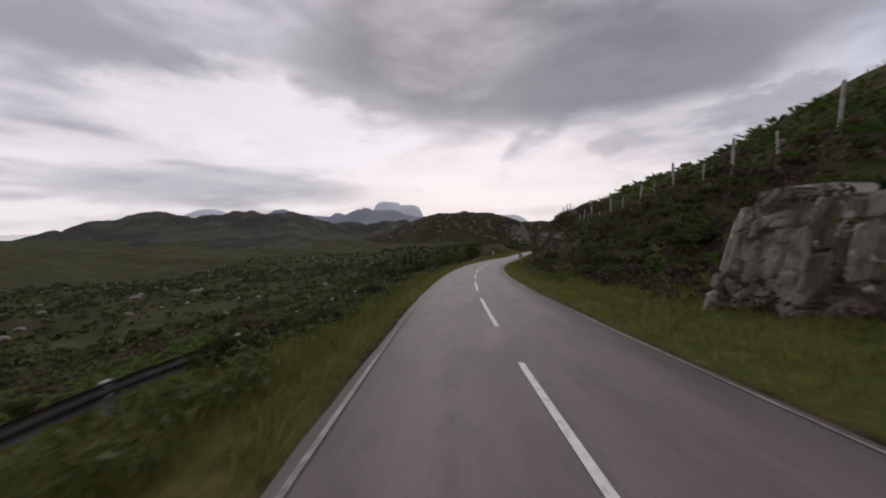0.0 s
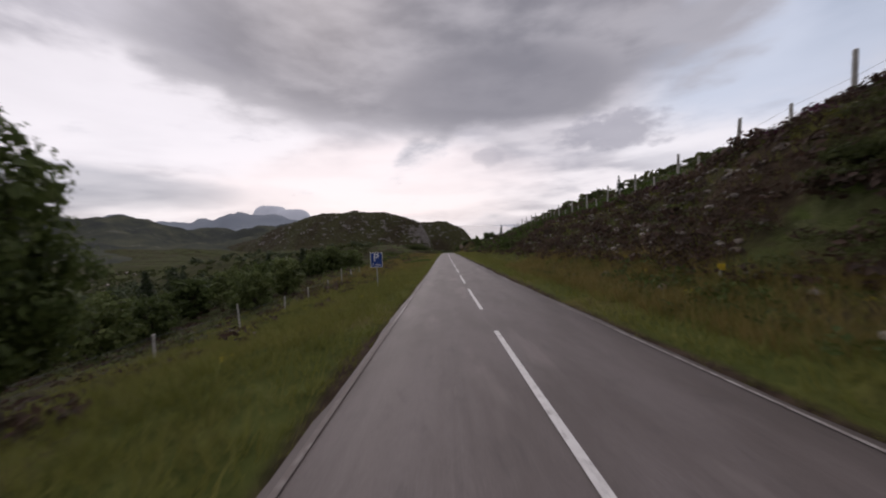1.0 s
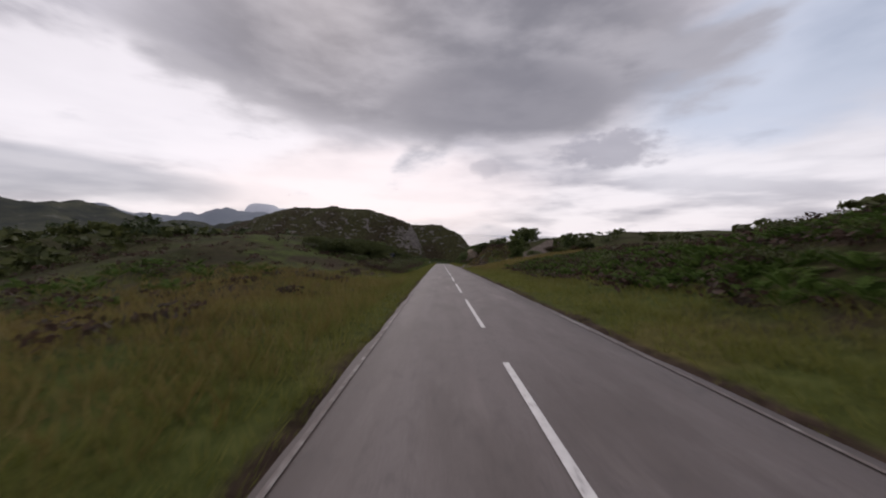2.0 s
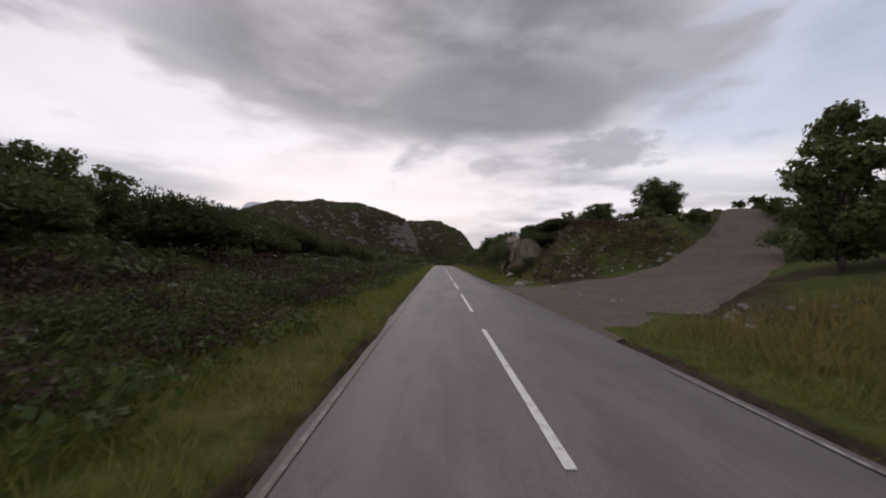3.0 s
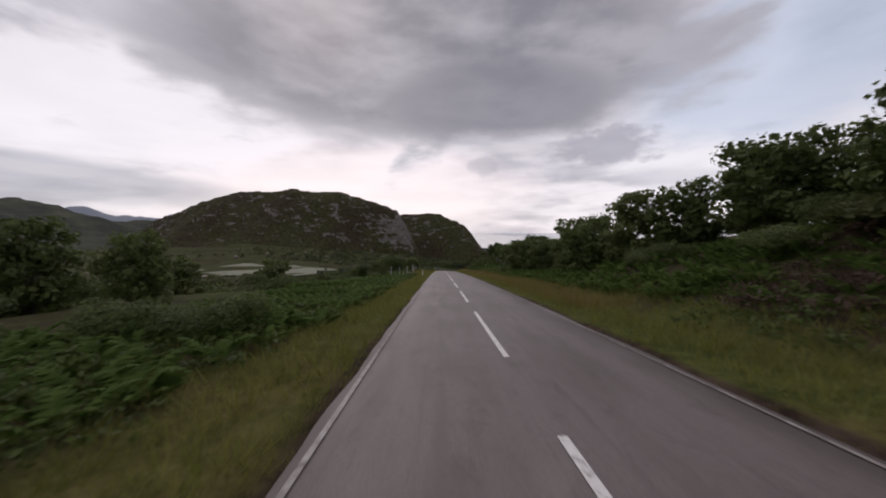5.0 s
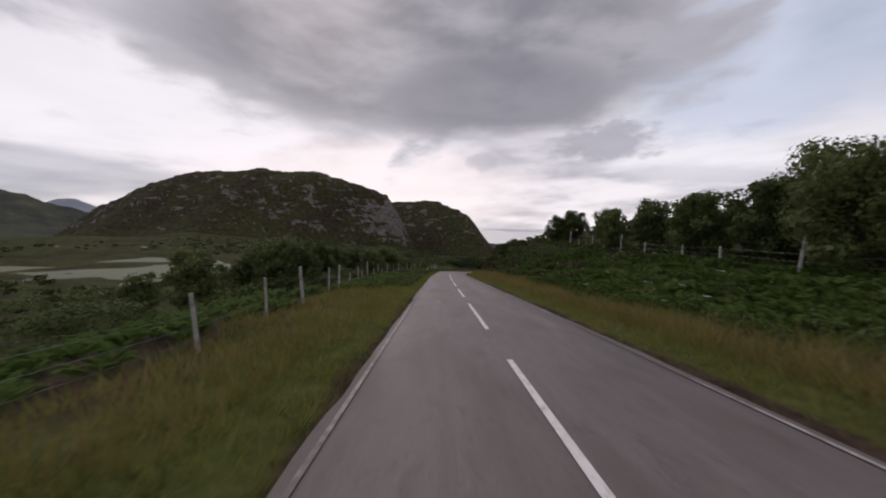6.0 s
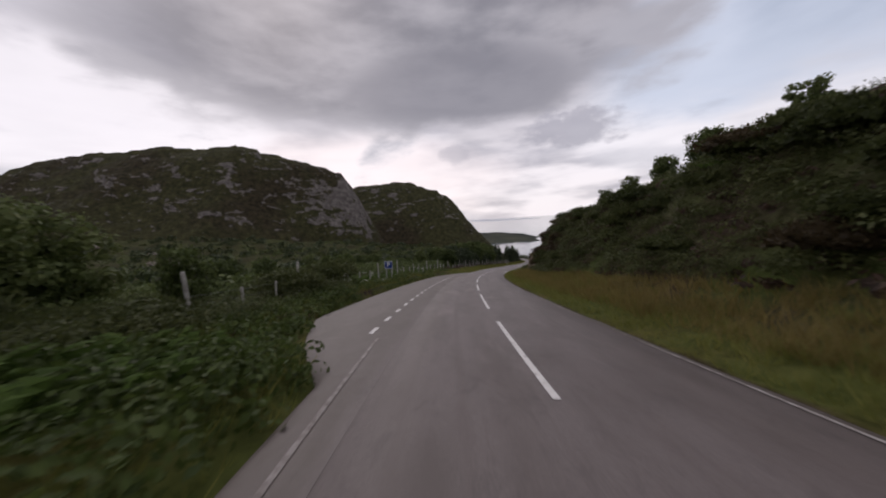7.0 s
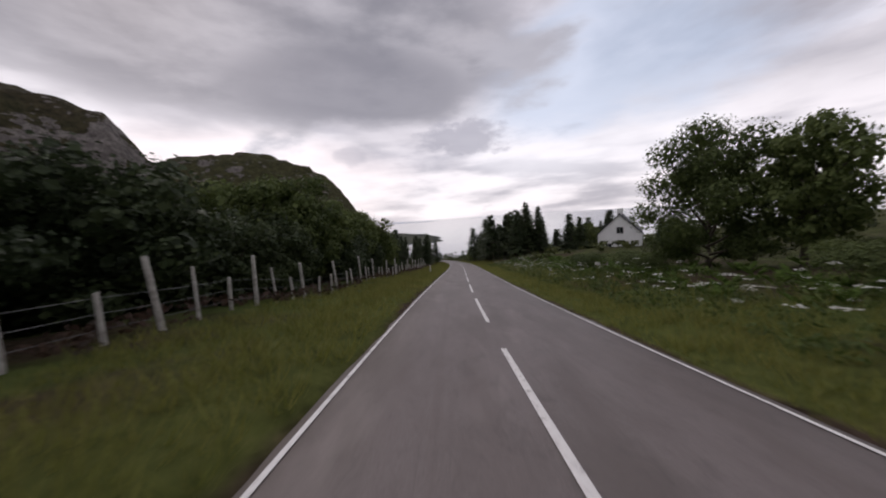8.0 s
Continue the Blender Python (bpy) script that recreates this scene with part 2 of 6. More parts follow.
M_worn, add, b = material("worn_edge_paint", 0.7, 0.3)
where = add("ShaderNodeTexCoord").outputs["Object"]
wear = calc(add, "ADD", calc(add, "MULTIPLY", noise_of(add, where, 14, 6.0, 0.8), 0.6), calc(add, "MULTIPLY", noise_of(add, where, 0.5, 2.0), 0.5))
c = ramp(add, wear, ((0.52, (0.145, 0.120, 0.110)), (0.62, (0.30, 0.275, 0.26)), (0.80, (0.52, 0.50, 0.48))), smooth=False)
M_worn.node_tree.links.new(c, b.inputs["Base Color"])

# moor: grass, straw and heather in patches, bare earth and stone where it is steep
M_ground, add, b = material("moor", 1.0, 0.05)
where = add("ShaderNodeTexCoord").outputs["Object"]
fine = noise_of(add, where, 5.0, 8.0, 0.75)
mid = noise_of(add, where, 0.55, 5.0, 0.6)
wide = noise_of(add, where, 0.11, 4.0, 0.6, None, 0.6)
green = ramp(add, fine, ((0.3, (0.032, 0.044, 0.014)), (0.55, (0.070, 0.090, 0.026)), (0.75, (0.115, 0.122, 0.042))), smooth=False)
brown = ramp(add, fine, ((0.3, (0.026, 0.020, 0.014)), (0.6, (0.062, 0.044, 0.031)), (0.8, (0.10, 0.074, 0.048))), smooth=False)
c = blend(add, ramp(add, calc(add, "ADD", calc(add, "MULTIPLY", mid, 0.5), calc(add, "MULTIPLY", wide, 0.5)), ((0.45, 0.0), (0.56, 1.0))), green, brown)
c = blend(add, ramp(add, wide, ((0.62, 0.0), (0.75, 0.6))), c, (0.085, 0.075, 0.030, 1))
steep = add("ShaderNodeSeparateXYZ", {0: add("ShaderNodeNewGeometry").outputs["True Normal"]}).outputs[2]
bare = ramp(add, fine, ((0.35, (0.035, 0.026, 0.020)), (0.65, (0.11, 0.09, 0.075))))
c = blend(add, ramp(add, calc(add, "ADD", steep, calc(add, "MULTIPLY", mid, 0.3)), ((0.58, 1.0), (0.74, 0.0))), c, bare)
side = calc(add, "ABSOLUTE", add("ShaderNodeSeparateXYZ", {0: add("ShaderNodeUVMap", uv_map="along").outputs[0]}).outputs[1])
scrubby = ramp(add, fine, ((0.3, (0.025, 0.029, 0.014)), (0.55, (0.060, 0.064, 0.028)), (0.78, (0.110, 0.108, 0.052))), smooth=False)
c = blend(add, ramp(add, calc(add, "MULTIPLY", calc(add, "ADD", side, calc(add, "MULTIPLY", calc(add, "SUBTRACT", mid, 0.5), 30.0)), 0.02), ((0.28, 0.0), (0.62, 0.7))), c, scrubby)
tuss = noise_of(add, where, 0.3, 7.0, 0.72, None, 0.4)
out_there = ramp(add, calc(add, "MULTIPLY", side, 0.05), ((0.42, 0.0), (0.8, 1.0)))
c = blend(add, calc(add, "MULTIPLY", out_there, ramp(add, tuss, ((0.47, 0.0), (0.60, 0.6)))), c, (0.030, 0.030, 0.015, 1))
dry = ramp(add, fine, ((0.3, (0.070, 0.050, 0.018)), (0.7, (0.185, 0.140, 0.055))))
lush = ramp(add, fine, ((0.3, (0.040, 0.050, 0.013)), (0.55, (0.085, 0.098, 0.026)), (0.75, (0.135, 0.138, 0.046))), smooth=False)
c = blend(add, ramp(add, calc(add, "ADD", calc(add, "MULTIPLY", side, 0.1), calc(add, "MULTIPLY", calc(add, "SUBTRACT", mid, 0.5), 0.5)), ((0.52, 0.9), (0.80, 0.0))), c, blend(add, ramp(add, noise_of(add, where, 0.35, 4.0, 0.6), ((0.48, 0.0), (0.64, 0.55))), lush, dry))
c = blend(add, ramp(add, tuss, ((0.30, 0.5), (0.40, 0.0))), c, (0.110, 0.105, 0.042, 1))
soil = ramp(add, fine, ((0.3, (0.022, 0.015, 0.011)), (0.7, (0.085, 0.060, 0.046))))
c = blend(add, ramp(add, calc(add, "ADD", calc(add, "SUBTRACT", side, 2.95), calc(add, "MULTIPLY", calc(add, "SUBTRACT", mid, 0.5), 1.2)), ((0.22, 1.0), (0.55, 0.0))), c, soil)
M_ground.node_tree.links.new(c, b.inputs["Base Color"])
relief(add, b, fine, 0.8, 0.06)

# hillside: pale slabs of gneiss breaking through heather and grass
M_hill, add, b = material("hillside", 0.95, 0.1)
where = add("ShaderNodeTexCoord").outputs["Object"]
fine = noise_of(add, where, 0.9, 8.0, 0.72)
slab = noise_of(add, where, 0.22, 9.0, 0.68, (1, 1, 2.2), 0.5)
nose = add("ShaderNodeVectorMath", {0: where, 1: (-62 * K, 728 * K, -20 * K)}, operation="DISTANCE").outputs[1]
wide = noise_of(add, where, 0.04, 4.0)
veg = ramp(add, fine, ((0.3, (0.017, 0.019, 0.009)), (0.5, (0.044, 0.044, 0.020)), (0.72, (0.088, 0.084, 0.036))), smooth=False)
veg = blend(add, ramp(add, wide, ((0.42, 0.0), (0.6, 0.75))), veg, ramp(add, fine, ((0.3, (0.018, 0.014, 0.010)), (0.7, (0.060, 0.046, 0.030)))))
stone = ramp(add, fine, ((0.28, (0.040, 0.036, 0.034)), (0.5, (0.135, 0.122, 0.114)), (0.75, (0.28, 0.255, 0.24))), smooth=False)
steep = add("ShaderNodeSeparateXYZ", {0: add("ShaderNodeNewGeometry").outputs["True Normal"]}).outputs[2]
show = calc(add, "ADD", slab, calc(add, "MULTIPLY", calc(add, "SUBTRACT", 0.82, steep), 0.34))
show = calc(add, "SUBTRACT", show, ramp(add, calc(add, "DIVIDE", calc(add, "ADD", add("ShaderNodeSeparateXYZ", {0: where}).outputs[2], 66.0 * K), 40.0 * K), ((0.0, 0.10), (0.9, 0.0))))
show = calc(add, "ADD", show, ramp(add, calc(add, "DIVIDE", nose, 46.0 * K), ((0.1, 0.10), (1.0, 0.0))))
c = blend(add, ramp(add, show, ((0.645, 0.0), (0.675, 1.0))), veg, stone)
M_hill.node_tree.links.new(c, b.inputs["Base Color"])
relief(add, b, calc(add, "ADD", fine, slab), 0.9, 0.5)


def far_land(name, dark, light, painted_haze, haze_tint=(0.36, 0.40, 0.47), bare=0.0):
    """Distant land in patches of heath, grass and bare slabs; haze is painted into its colour, paler and bluer with
    distance.
    """
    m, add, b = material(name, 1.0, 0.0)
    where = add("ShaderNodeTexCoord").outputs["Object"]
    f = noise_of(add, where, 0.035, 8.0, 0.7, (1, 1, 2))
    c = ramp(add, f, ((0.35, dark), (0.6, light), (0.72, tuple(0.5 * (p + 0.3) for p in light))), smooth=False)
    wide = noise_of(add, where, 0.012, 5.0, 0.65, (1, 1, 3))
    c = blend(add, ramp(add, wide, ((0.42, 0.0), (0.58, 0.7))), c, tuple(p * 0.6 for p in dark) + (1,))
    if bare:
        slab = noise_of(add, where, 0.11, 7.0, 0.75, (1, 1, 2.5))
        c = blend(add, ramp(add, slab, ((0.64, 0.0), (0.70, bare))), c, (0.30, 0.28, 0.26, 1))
    # aerial haze painted in: an even blue-grey tint over the land's own colours
    c = blend(add, painted_haze, c, (*haze_tint, 1))
    m.node_tree.links.new(c, b.inputs["Base Color"])
    relief(add, b, f, 0.8, 4.0)
    return m


# a slight haze is painted into the moor's colours as well
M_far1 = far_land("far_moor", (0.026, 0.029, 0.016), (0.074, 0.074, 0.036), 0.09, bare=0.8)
# more than half of this ridge's colour is painted haze
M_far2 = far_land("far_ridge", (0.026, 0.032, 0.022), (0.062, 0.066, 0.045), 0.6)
# mountain and far shore: nearly all pale blue haze, put into the colour
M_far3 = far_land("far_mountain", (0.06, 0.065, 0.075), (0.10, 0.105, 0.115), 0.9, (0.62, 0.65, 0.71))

# rock of the road cuttings: gneiss with rusty stains, upright streaks, dark lichen
def rock_surface(name, stops, rust, lichen, cover, pale=0.0):
    m, add, b = material(name, 0.9, 0.2)
    where = add("ShaderNodeTexCoord").outputs["Object"]
    fine = noise_of(add, where, 7.0, 9.0, 0.75, (1, 1, 0.55))
    big = noise_of(add, where, 1.1, 5.0, 0.65, (1, 1, 0.6), 0.4)
    c = ramp(add, fine, stops, smooth=False)
    c = blend(add, ramp(add, big, ((0.46, 0.0), (0.66, 0.75))), c, ramp(add, fine, ((0.3, tuple(x * 0.3 for x in rust)), (0.7, rust))))
    c = blend(add, ramp(add, noise_of(add, where, 4.0, 5.0, 0.6, (1, 1, 0.12)), ((0.50, 0.0), (0.66, 0.8))), c, tuple(x * 0.35 for x in rust) + (1,))
    c = blend(add, ramp(add, noise_of(add, where, 2.3, 6.0, 0.7), ((cover, 0.0), (cover + 0.08, 0.8))), c, (*lichen, 1))
    if pale:
        c = blend(add, ramp(add, noise_of(add, where, 5.5, 5.0, 0.6), ((0.60, 0.0), (0.66, pale))), c, (0.50, 0.475, 0.43, 1))
    m.node_tree.links.new(c, b.inputs["Base Color"])
    relief(add, b, fine, 0.9, 0.04)
    return m


M_rock = rock_surface("cut_rock", ((0.28, (0.030, 0.023, 0.019)), (0.42, (0.075, 0.058, 0.047)), (0.58, (0.165, 0.132, 0.108)), (0.76, (0.40, 0.355, 0.31))), (0.15, 0.105, 0.068), (0.020, 0.020, 0.011), 0.55, pale=0.45)
M_pale_rock = rock_surface("pale_rock", ((0.28, (0.085, 0.074, 0.066)), (0.42, (0.20, 0.180, 0.160)), (0.58, (0.32, 0.290, 0.262)), (0.76, (0.50, 0.47, 0.43))), (0.17, 0.125, 0.085), (0.040, 0.038, 0.026), 0.58, pale=0.8)
M_tan_rock = rock_surface("tan_rock", ((0.28, (0.085, 0.066, 0.050)), (0.42, (0.18, 0.146, 0.113)), (0.58, (0.27, 0.226, 0.18)), (0.76, (0.40, 0.35, 0.29))), (0.20, 0.140, 0.085), (0.050, 0.042, 0.028), 0.63)
M_stone = speckled("stone", ((0.16, 0.15, 0.14), (0.34, 0.32, 0.30), (0.5, 0.48, 0.45)), 9.0, bump=0.6)

M_gravel, add, b = material("gravel", 0.95, 0.15)
where = add("ShaderNodeTexCoord").outputs["Object"]
peb = add("ShaderNodeTexVoronoi", {"Vector": where, "Scale": 85.0})
c = ramp(add, peb.outputs["Color"], ((0.2, (0.085, 0.066, 0.054)), (0.6, (0.150, 0.120, 0.100)), (0.9, (0.26, 0.22, 0.19))), smooth=False)
c = blend(add, ramp(add, noise_of(add, where, 1.5, 5.0), ((0.4, 0.0), (0.7, 0.6))), c, (0.105, 0.084, 0.068, 1))
M_gravel.node_tree.links.new(c, b.inputs["Base Color"])
relief(add, b, peb.outputs["Distance"], 0.7, 0.02)

M_sea, add, b = material("sea_water", 0.12, 0.5)
b.inputs["Base Color"].default_value = (0.16, 0.19, 0.22, 1)
relief(add, b, noise_of(add, add("ShaderNodeTexCoord").outputs["Object"], 0.25, 5.0, 0.6, (0.4, 1, 1)), 0.08, 0.2)
M_pond, add, b = material("pond_water", 0.6, 0.15)
where = add("ShaderNodeTexCoord").outputs["Object"]
c = blend(add, ramp(add, noise_of(add, where, 0.5, 6.0, 0.7, (0.4, 1.5, 1)), ((0.50, 1.0), (0.66, 0.0))), (0.085, 0.092, 0.085, 1), (0.105, 0.115, 0.060, 1))
M_pond.node_tree.links.new(c, b.inputs["Base Color"])

M_post = speckled("weathered_post", ((0.20, 0.19, 0.17), (0.40, 0.385, 0.35), (0.55, 0.53, 0.49)), 14.0, bump=0.5)
M_wire = speckled("fence_wire", ((0.10, 0.10, 0.10), (0.2, 0.2, 0.2)), 30.0, rough=0.5, bump=0.1, metal=0.8)
M_steel = speckled("galvanised_steel", ((0.20, 0.21, 0.22), (0.33, 0.34, 0.35), (0.42, 0.43, 0.44)), 9.0, rough=0.55, bump=0.15, spec=0.4, metal=0.35, second=(0.22, 0.2, 0.17))
M_barrier = speckled("dull_barrier_steel", ((0.045, 0.043, 0.038), (0.11, 0.105, 0.095), (0.20, 0.195, 0.185)), 5.0, rough=0.7, bump=0.2, spec=0.3, metal=0.2)
M_sign_blue = speckled("sign_blue", ((0.006, 0.035, 0.19), (0.010, 0.050, 0.25)), 6.0, rough=0.45, bump=0.05, spec=0.4)
M_sign_white = speckled("sign_white", ((0.66, 0.67, 0.68), (0.78, 0.78, 0.78)), 6.0, rough=0.45, bump=0.05, spec=0.4)
M_sign_back = speckled("sign_back", ((0.20, 0.22, 0.24), (0.30, 0.32, 0.34)), 8.0, rough=0.6, bump=0.1)
M_board = speckled("slate_board", ((0.012, 0.015, 0.022), (0.03, 0.034, 0.045)), 7.0, rough=0.6, bump=0.1)
M_letters = speckled("board_letters", ((0.32, 0.34, 0.36), (0.45, 0.46, 0.47)), 9.0, rough=0.6, bump=0.05)
M_yellow = speckled("yellow_plastic", ((0.5, 0.36, 0.02), (0.68, 0.50, 0.04)), 9.0, rough=0.5, bump=0.05)
M_render = speckled("white_render", ((0.66, 0.66, 0.65), (0.80, 0.80, 0.79)), 2.5, rough=0.9, bump=0.2, second=(0.58, 0.58, 0.56))
M_slate = speckled("roof_slate", ((0.035, 0.036, 0.04), (0.075, 0.077, 0.085)), 8.0, rough=0.7, bump=0.4)
M_glass = speckled("window_glass", ((0.012, 0.014, 0.016), (0.03, 0.034, 0.04)), 1.0, rough=0.08, bump=0.02, spec=0.6)
M_frame = speckled("painted_wood", ((0.35, 0.35, 0.34), (0.5, 0.5, 0.49)), 5.0, rough=0.6, bump=0.05)
M_bark = speckled("bark", ((0.03, 0.024, 0.018), (0.085, 0.07, 0.055), (0.17, 0.15, 0.13)), 8.0, bump=0.9)

M_grass = leafy("verge_grass", (0.070, 0.088, 0.018), (0.158, 0.172, 0.039), (0.262, 0.238, 0.073))
M_straw = leafy("dry_grass", (0.105, 0.085, 0.025), (0.225, 0.172, 0.058), (0.350, 0.285, 0.115))
M_mixed = leafy("moor_grass", (0.062, 0.076, 0.016), (0.148, 0.154, 0.039), (0.262, 0.226, 0.072))
M_bracken = leafy("bracken", (0.030, 0.054, 0.012), (0.072, 0.116, 0.026), (0.128, 0.174, 0.046), rough=0.85, spec=0.08)
M_weed = leafy("verge_weeds", (0.036, 0.056, 0.013), (0.080, 0.112, 0.028), (0.145, 0.165, 0.050))
M_heather = leafy("heather", (0.028, 0.020, 0.014), (0.082, 0.052, 0.038), (0.148, 0.094, 0.068))
M_bloom = leafy("heather_in_bloom", (0.035, 0.013, 0.022), (0.085, 0.030, 0.055), (0.140, 0.055, 0.095))
M_gorse = leafy("gorse", (0.024, 0.032, 0.011), (0.060, 0.074, 0.024), (0.118, 0.126, 0.046))
M_gorse2 = leafy("brown_gorse", (0.024, 0.018, 0.010), (0.062, 0.046, 0.024), (0.115, 0.085, 0.044))
M_leaf = leafy("broad_leaves", (0.034, 0.050, 0.016), (0.078, 0.106, 0.032), (0.145, 0.176, 0.056))
M_leaf2 = leafy("willow_leaves", (0.042, 0.060, 0.019), (0.094, 0.122, 0.038), (0.172, 0.196, 0.070))
M_needle = leafy("needles", (0.014, 0.022, 0.010), (0.036, 0.052, 0.021), (0.078, 0.098, 0.040), through=0.2)
M_umbel = leafy("white_umbels", (0.42, 0.43, 0.40), (0.62, 0.62, 0.57), (0.76, 0.76, 0.70))
M_yellow_bloom = leafy("yellow_blooms", (0.40, 0.30, 0.02), (0.58, 0.45, 0.04), (0.7, 0.58, 0.08))


# ---- meshes ----
def mesh_of(name, verts, faces, mats, smooth=True, index=None, along=None):
    """One mesh from arrays of plan places and of faces with the same number of corners."""
    me = bpy.data.meshes.new(name)
    v, f = np.asarray(verts, np.float32).reshape(-1, 3) * K, np.asarray(faces, np.int32)
    me.vertices.add(len(v))
    me.vertices.foreach_set("co", v.ravel())
    me.loops.add(f.size)
    me.loops.foreach_set("vertex_index", f.ravel())
    me.polygons.add(len(f))
    me.polygons.foreach_set("loop_start", np.arange(0, f.size, f.shape[1], dtype=np.int32))
    me.polygons.foreach_set("use_smooth", np.full(len(f), smooth))
    for m in mats if isinstance(mats, (list, tuple)) else (mats,):
        me.materials.append(m)
    if index is not None:
        me.polygons.foreach_set("material_index", np.asarray(index, np.int32))
    if along is not None:
        me.uv_layers.new(name="along").data.foreach_set("uv", np.asarray(along, np.float32).reshape(-1, 2)[f.ravel()].ravel())
    me.update(calc_edges=True)
    return me


def part(name, mesh, parent=None, label="", at=None):
    """A mesh object under a thing or under a part of it."""
    ob = new(name, mesh)
    if parent is not None:
        ob.parent = parent
    if at is not None:
        ob.matrix_basis = at
    if label:
        ob["label"] = label
    return ob


def place(p, turn=0.0, size=1.0, tip=0.0, lean=0.0):
    """A pose at a plan place, turned about the upright by degrees."""
    return pose(p[0] * K, p[1] * K, p[2] * K, tip, lean, turn) @ Matrix.Diagonal((size, size, size, 1))


def thing(name, p, turn, label, category, group=""):
    ob = tagged(new(name), label, category, group)
    ob.matrix_basis = place(p, turn)
    return ob


def grid_faces(n, m, start=0):
    """Quads of a grid of n rows and m columns."""
    i, j = np.meshgrid(np.arange(n - 1), np.arange(m - 1), indexing="ij")
    a = (i * m + j).ravel() + start
    return np.stack((a, a + 1, a + m + 1, a + m), 1)


def dice(a, b, seed):
    """Even random numbers, -1 to 1, for whole numbers a and b."""
    q = (a * 374761393 + b * 668265263 + seed * 974634777) & 0xFFFFFFFF
    q = ((q ^ (q >> 13)) * 1274126177) & 0xFFFFFFFF
    return ((q ^ (q >> 16)) & 0xFFFF) / 32767.5 - 1


def wave(x, y, size, seed=0, octaves=4, rough=0.5):
    """Smooth random heights, about -1 to 1, with features of the given size."""
    x, y = np.broadcast_arrays(np.asarray(x, float) / size, np.asarray(y, float) / size)
    total, gain = np.zeros(x.shape), 1.0
    for k in range(octaves):
        ix, iy = np.floor(x).astype(np.int64), np.floor(y).astype(np.int64)
        u, v = x - ix, y - iy
        u, v = u * u * (3 - 2 * u), v * v * (3 - 2 * v)
        e = seed + k * 17
        total += gain * ((dice(ix, iy, e) * (1 - u) + dice(ix + 1, iy, e) * u) * (1 - v) + (dice(ix, iy + 1, e) * (1 - u) + dice(ix + 1, iy + 1, e) * u) * v)
        x, y, gain = x * 2.03 + 11.7, y * 2.03 + 5.3, gain * rough
    return total


def cells(x, y, seed):
    """Blocks: for each place the random numbers of its nearest of scattered seeds, how near the joint is, and the way from the seed."""
    ix, iy = np.floor(x).astype(np.int64), np.floor(y).astype(np.int64)
    best, second = np.full(x.shape, 9.0), np.full(x.shape, 9.0)
    r1, r2, r3, u, v = (np.zeros(x.shape) for _ in range(5))
    for i in (-1, 0, 1):
        for j in (-1, 0, 1):
            a, b = ix + i, iy + j
            du, dv = x - (a + .5 + .42 * dice(a, b, seed)), y - (b + .5 + .42 * dice(a, b, seed + 1))
            d = np.maximum(np.abs(du), np.abs(dv)) * .7 + np.hypot(du, dv) * .3
            near = d < best
            second = np.where(near, best, np.minimum(second, d))
            best = np.where(near, d, best)
            for r, e in ((r1, 2), (r2, 3), (r3, 4)):
                r[near] = dice(a, b, seed + e)[near]
            u[near], v[near] = du[near], dv[near]
    return r1, r2, r3, second - best, u, v


# ---- the lie of the land beside the road: heights over its middle ----
LEFT_D = (3.3, 6, 12, 25, 60, 150, 400)
LEFT_1 = (
    (-400, -.1, -.8, -2.6, -6, -14, -20, -22), (0, -.1, -.35, -2.1, -5.6, -14, -20, -22), (60, -.1, -.4, -2.1, -5.4, -14, -20, -22), (110, -.1, -.3, -1.8, -5, -13, -19, -20),
    (150, -.1, -.1, -.5, -2.6, -8, -14, -15), (200, -.1, -.1, -.2, -1.6, -7, -11, -12), (232, 0, .1, 1.7, 4.8, 2, -6, -9), (256, 0, .15, 2.0, 5.2, 3, -6, -9),
    (274, 0, .1, 1.8, 4.6, 1.5, -5, -9), (290, 0, .1, 1.1, 2.4, 0, -5, -9), (302, -.1, -.1, .6, 1.4, -1, -7, -9), (318, -.1, -.2, -.2, -.4, -4, -8, -9))
LEFT_2 = (
    (370, -.1, -.3, -.5, -1.5, -6, -9, -9), (405, -.1, -.2, -.9, -4.0, -6, -5.5, -8), (440, -.1, .1, 0, -2.6, -3.4, -3.4, -5),
    (485, 0, .1, .1, -1.4, -3.2, -3.4, 0), (530, 0, .3, .5, .3, -1, 3, 10), (580, .1, .3, .45, .8, 2, 10, 20), (680, 0, .1, .1, 1.5, 9, 20, 20),
    (900, 0, 0, 0, -2, -4, 0, 4), (1300, 0, -1, -2, -4, -6, -6, -4))
RIGHT_D = (3.3, 6, 8.3, 12, 25, 60, 200)
RIGHT_1 = (
    (-400, 0, .2, .8, 3.4, 10, 24, 45), (0, 0, .2, 1.0, 5.4, 14, 29, 50), (24, 0, .2, 1.0, 5.2, 13.5, 28, 48), (42, 0, .2, .7, 5.4, 12, 25, 45), (58, 0, .2, .7, 7.9, 14, 25, 45),
    (84, 0, .2, .7, 7.8, 12, 22, 40), (97, 0, .3, 1.6, 6.6, 12.4, 21, 39), (112, 0, .3, 1.6, 5.0, 9.5, 18, 36), (150, 0, .3, 1.6, 4.6, 10, 20, 36), (180, 0, .3, 1.2, 3.6, 8.6, 18, 32))
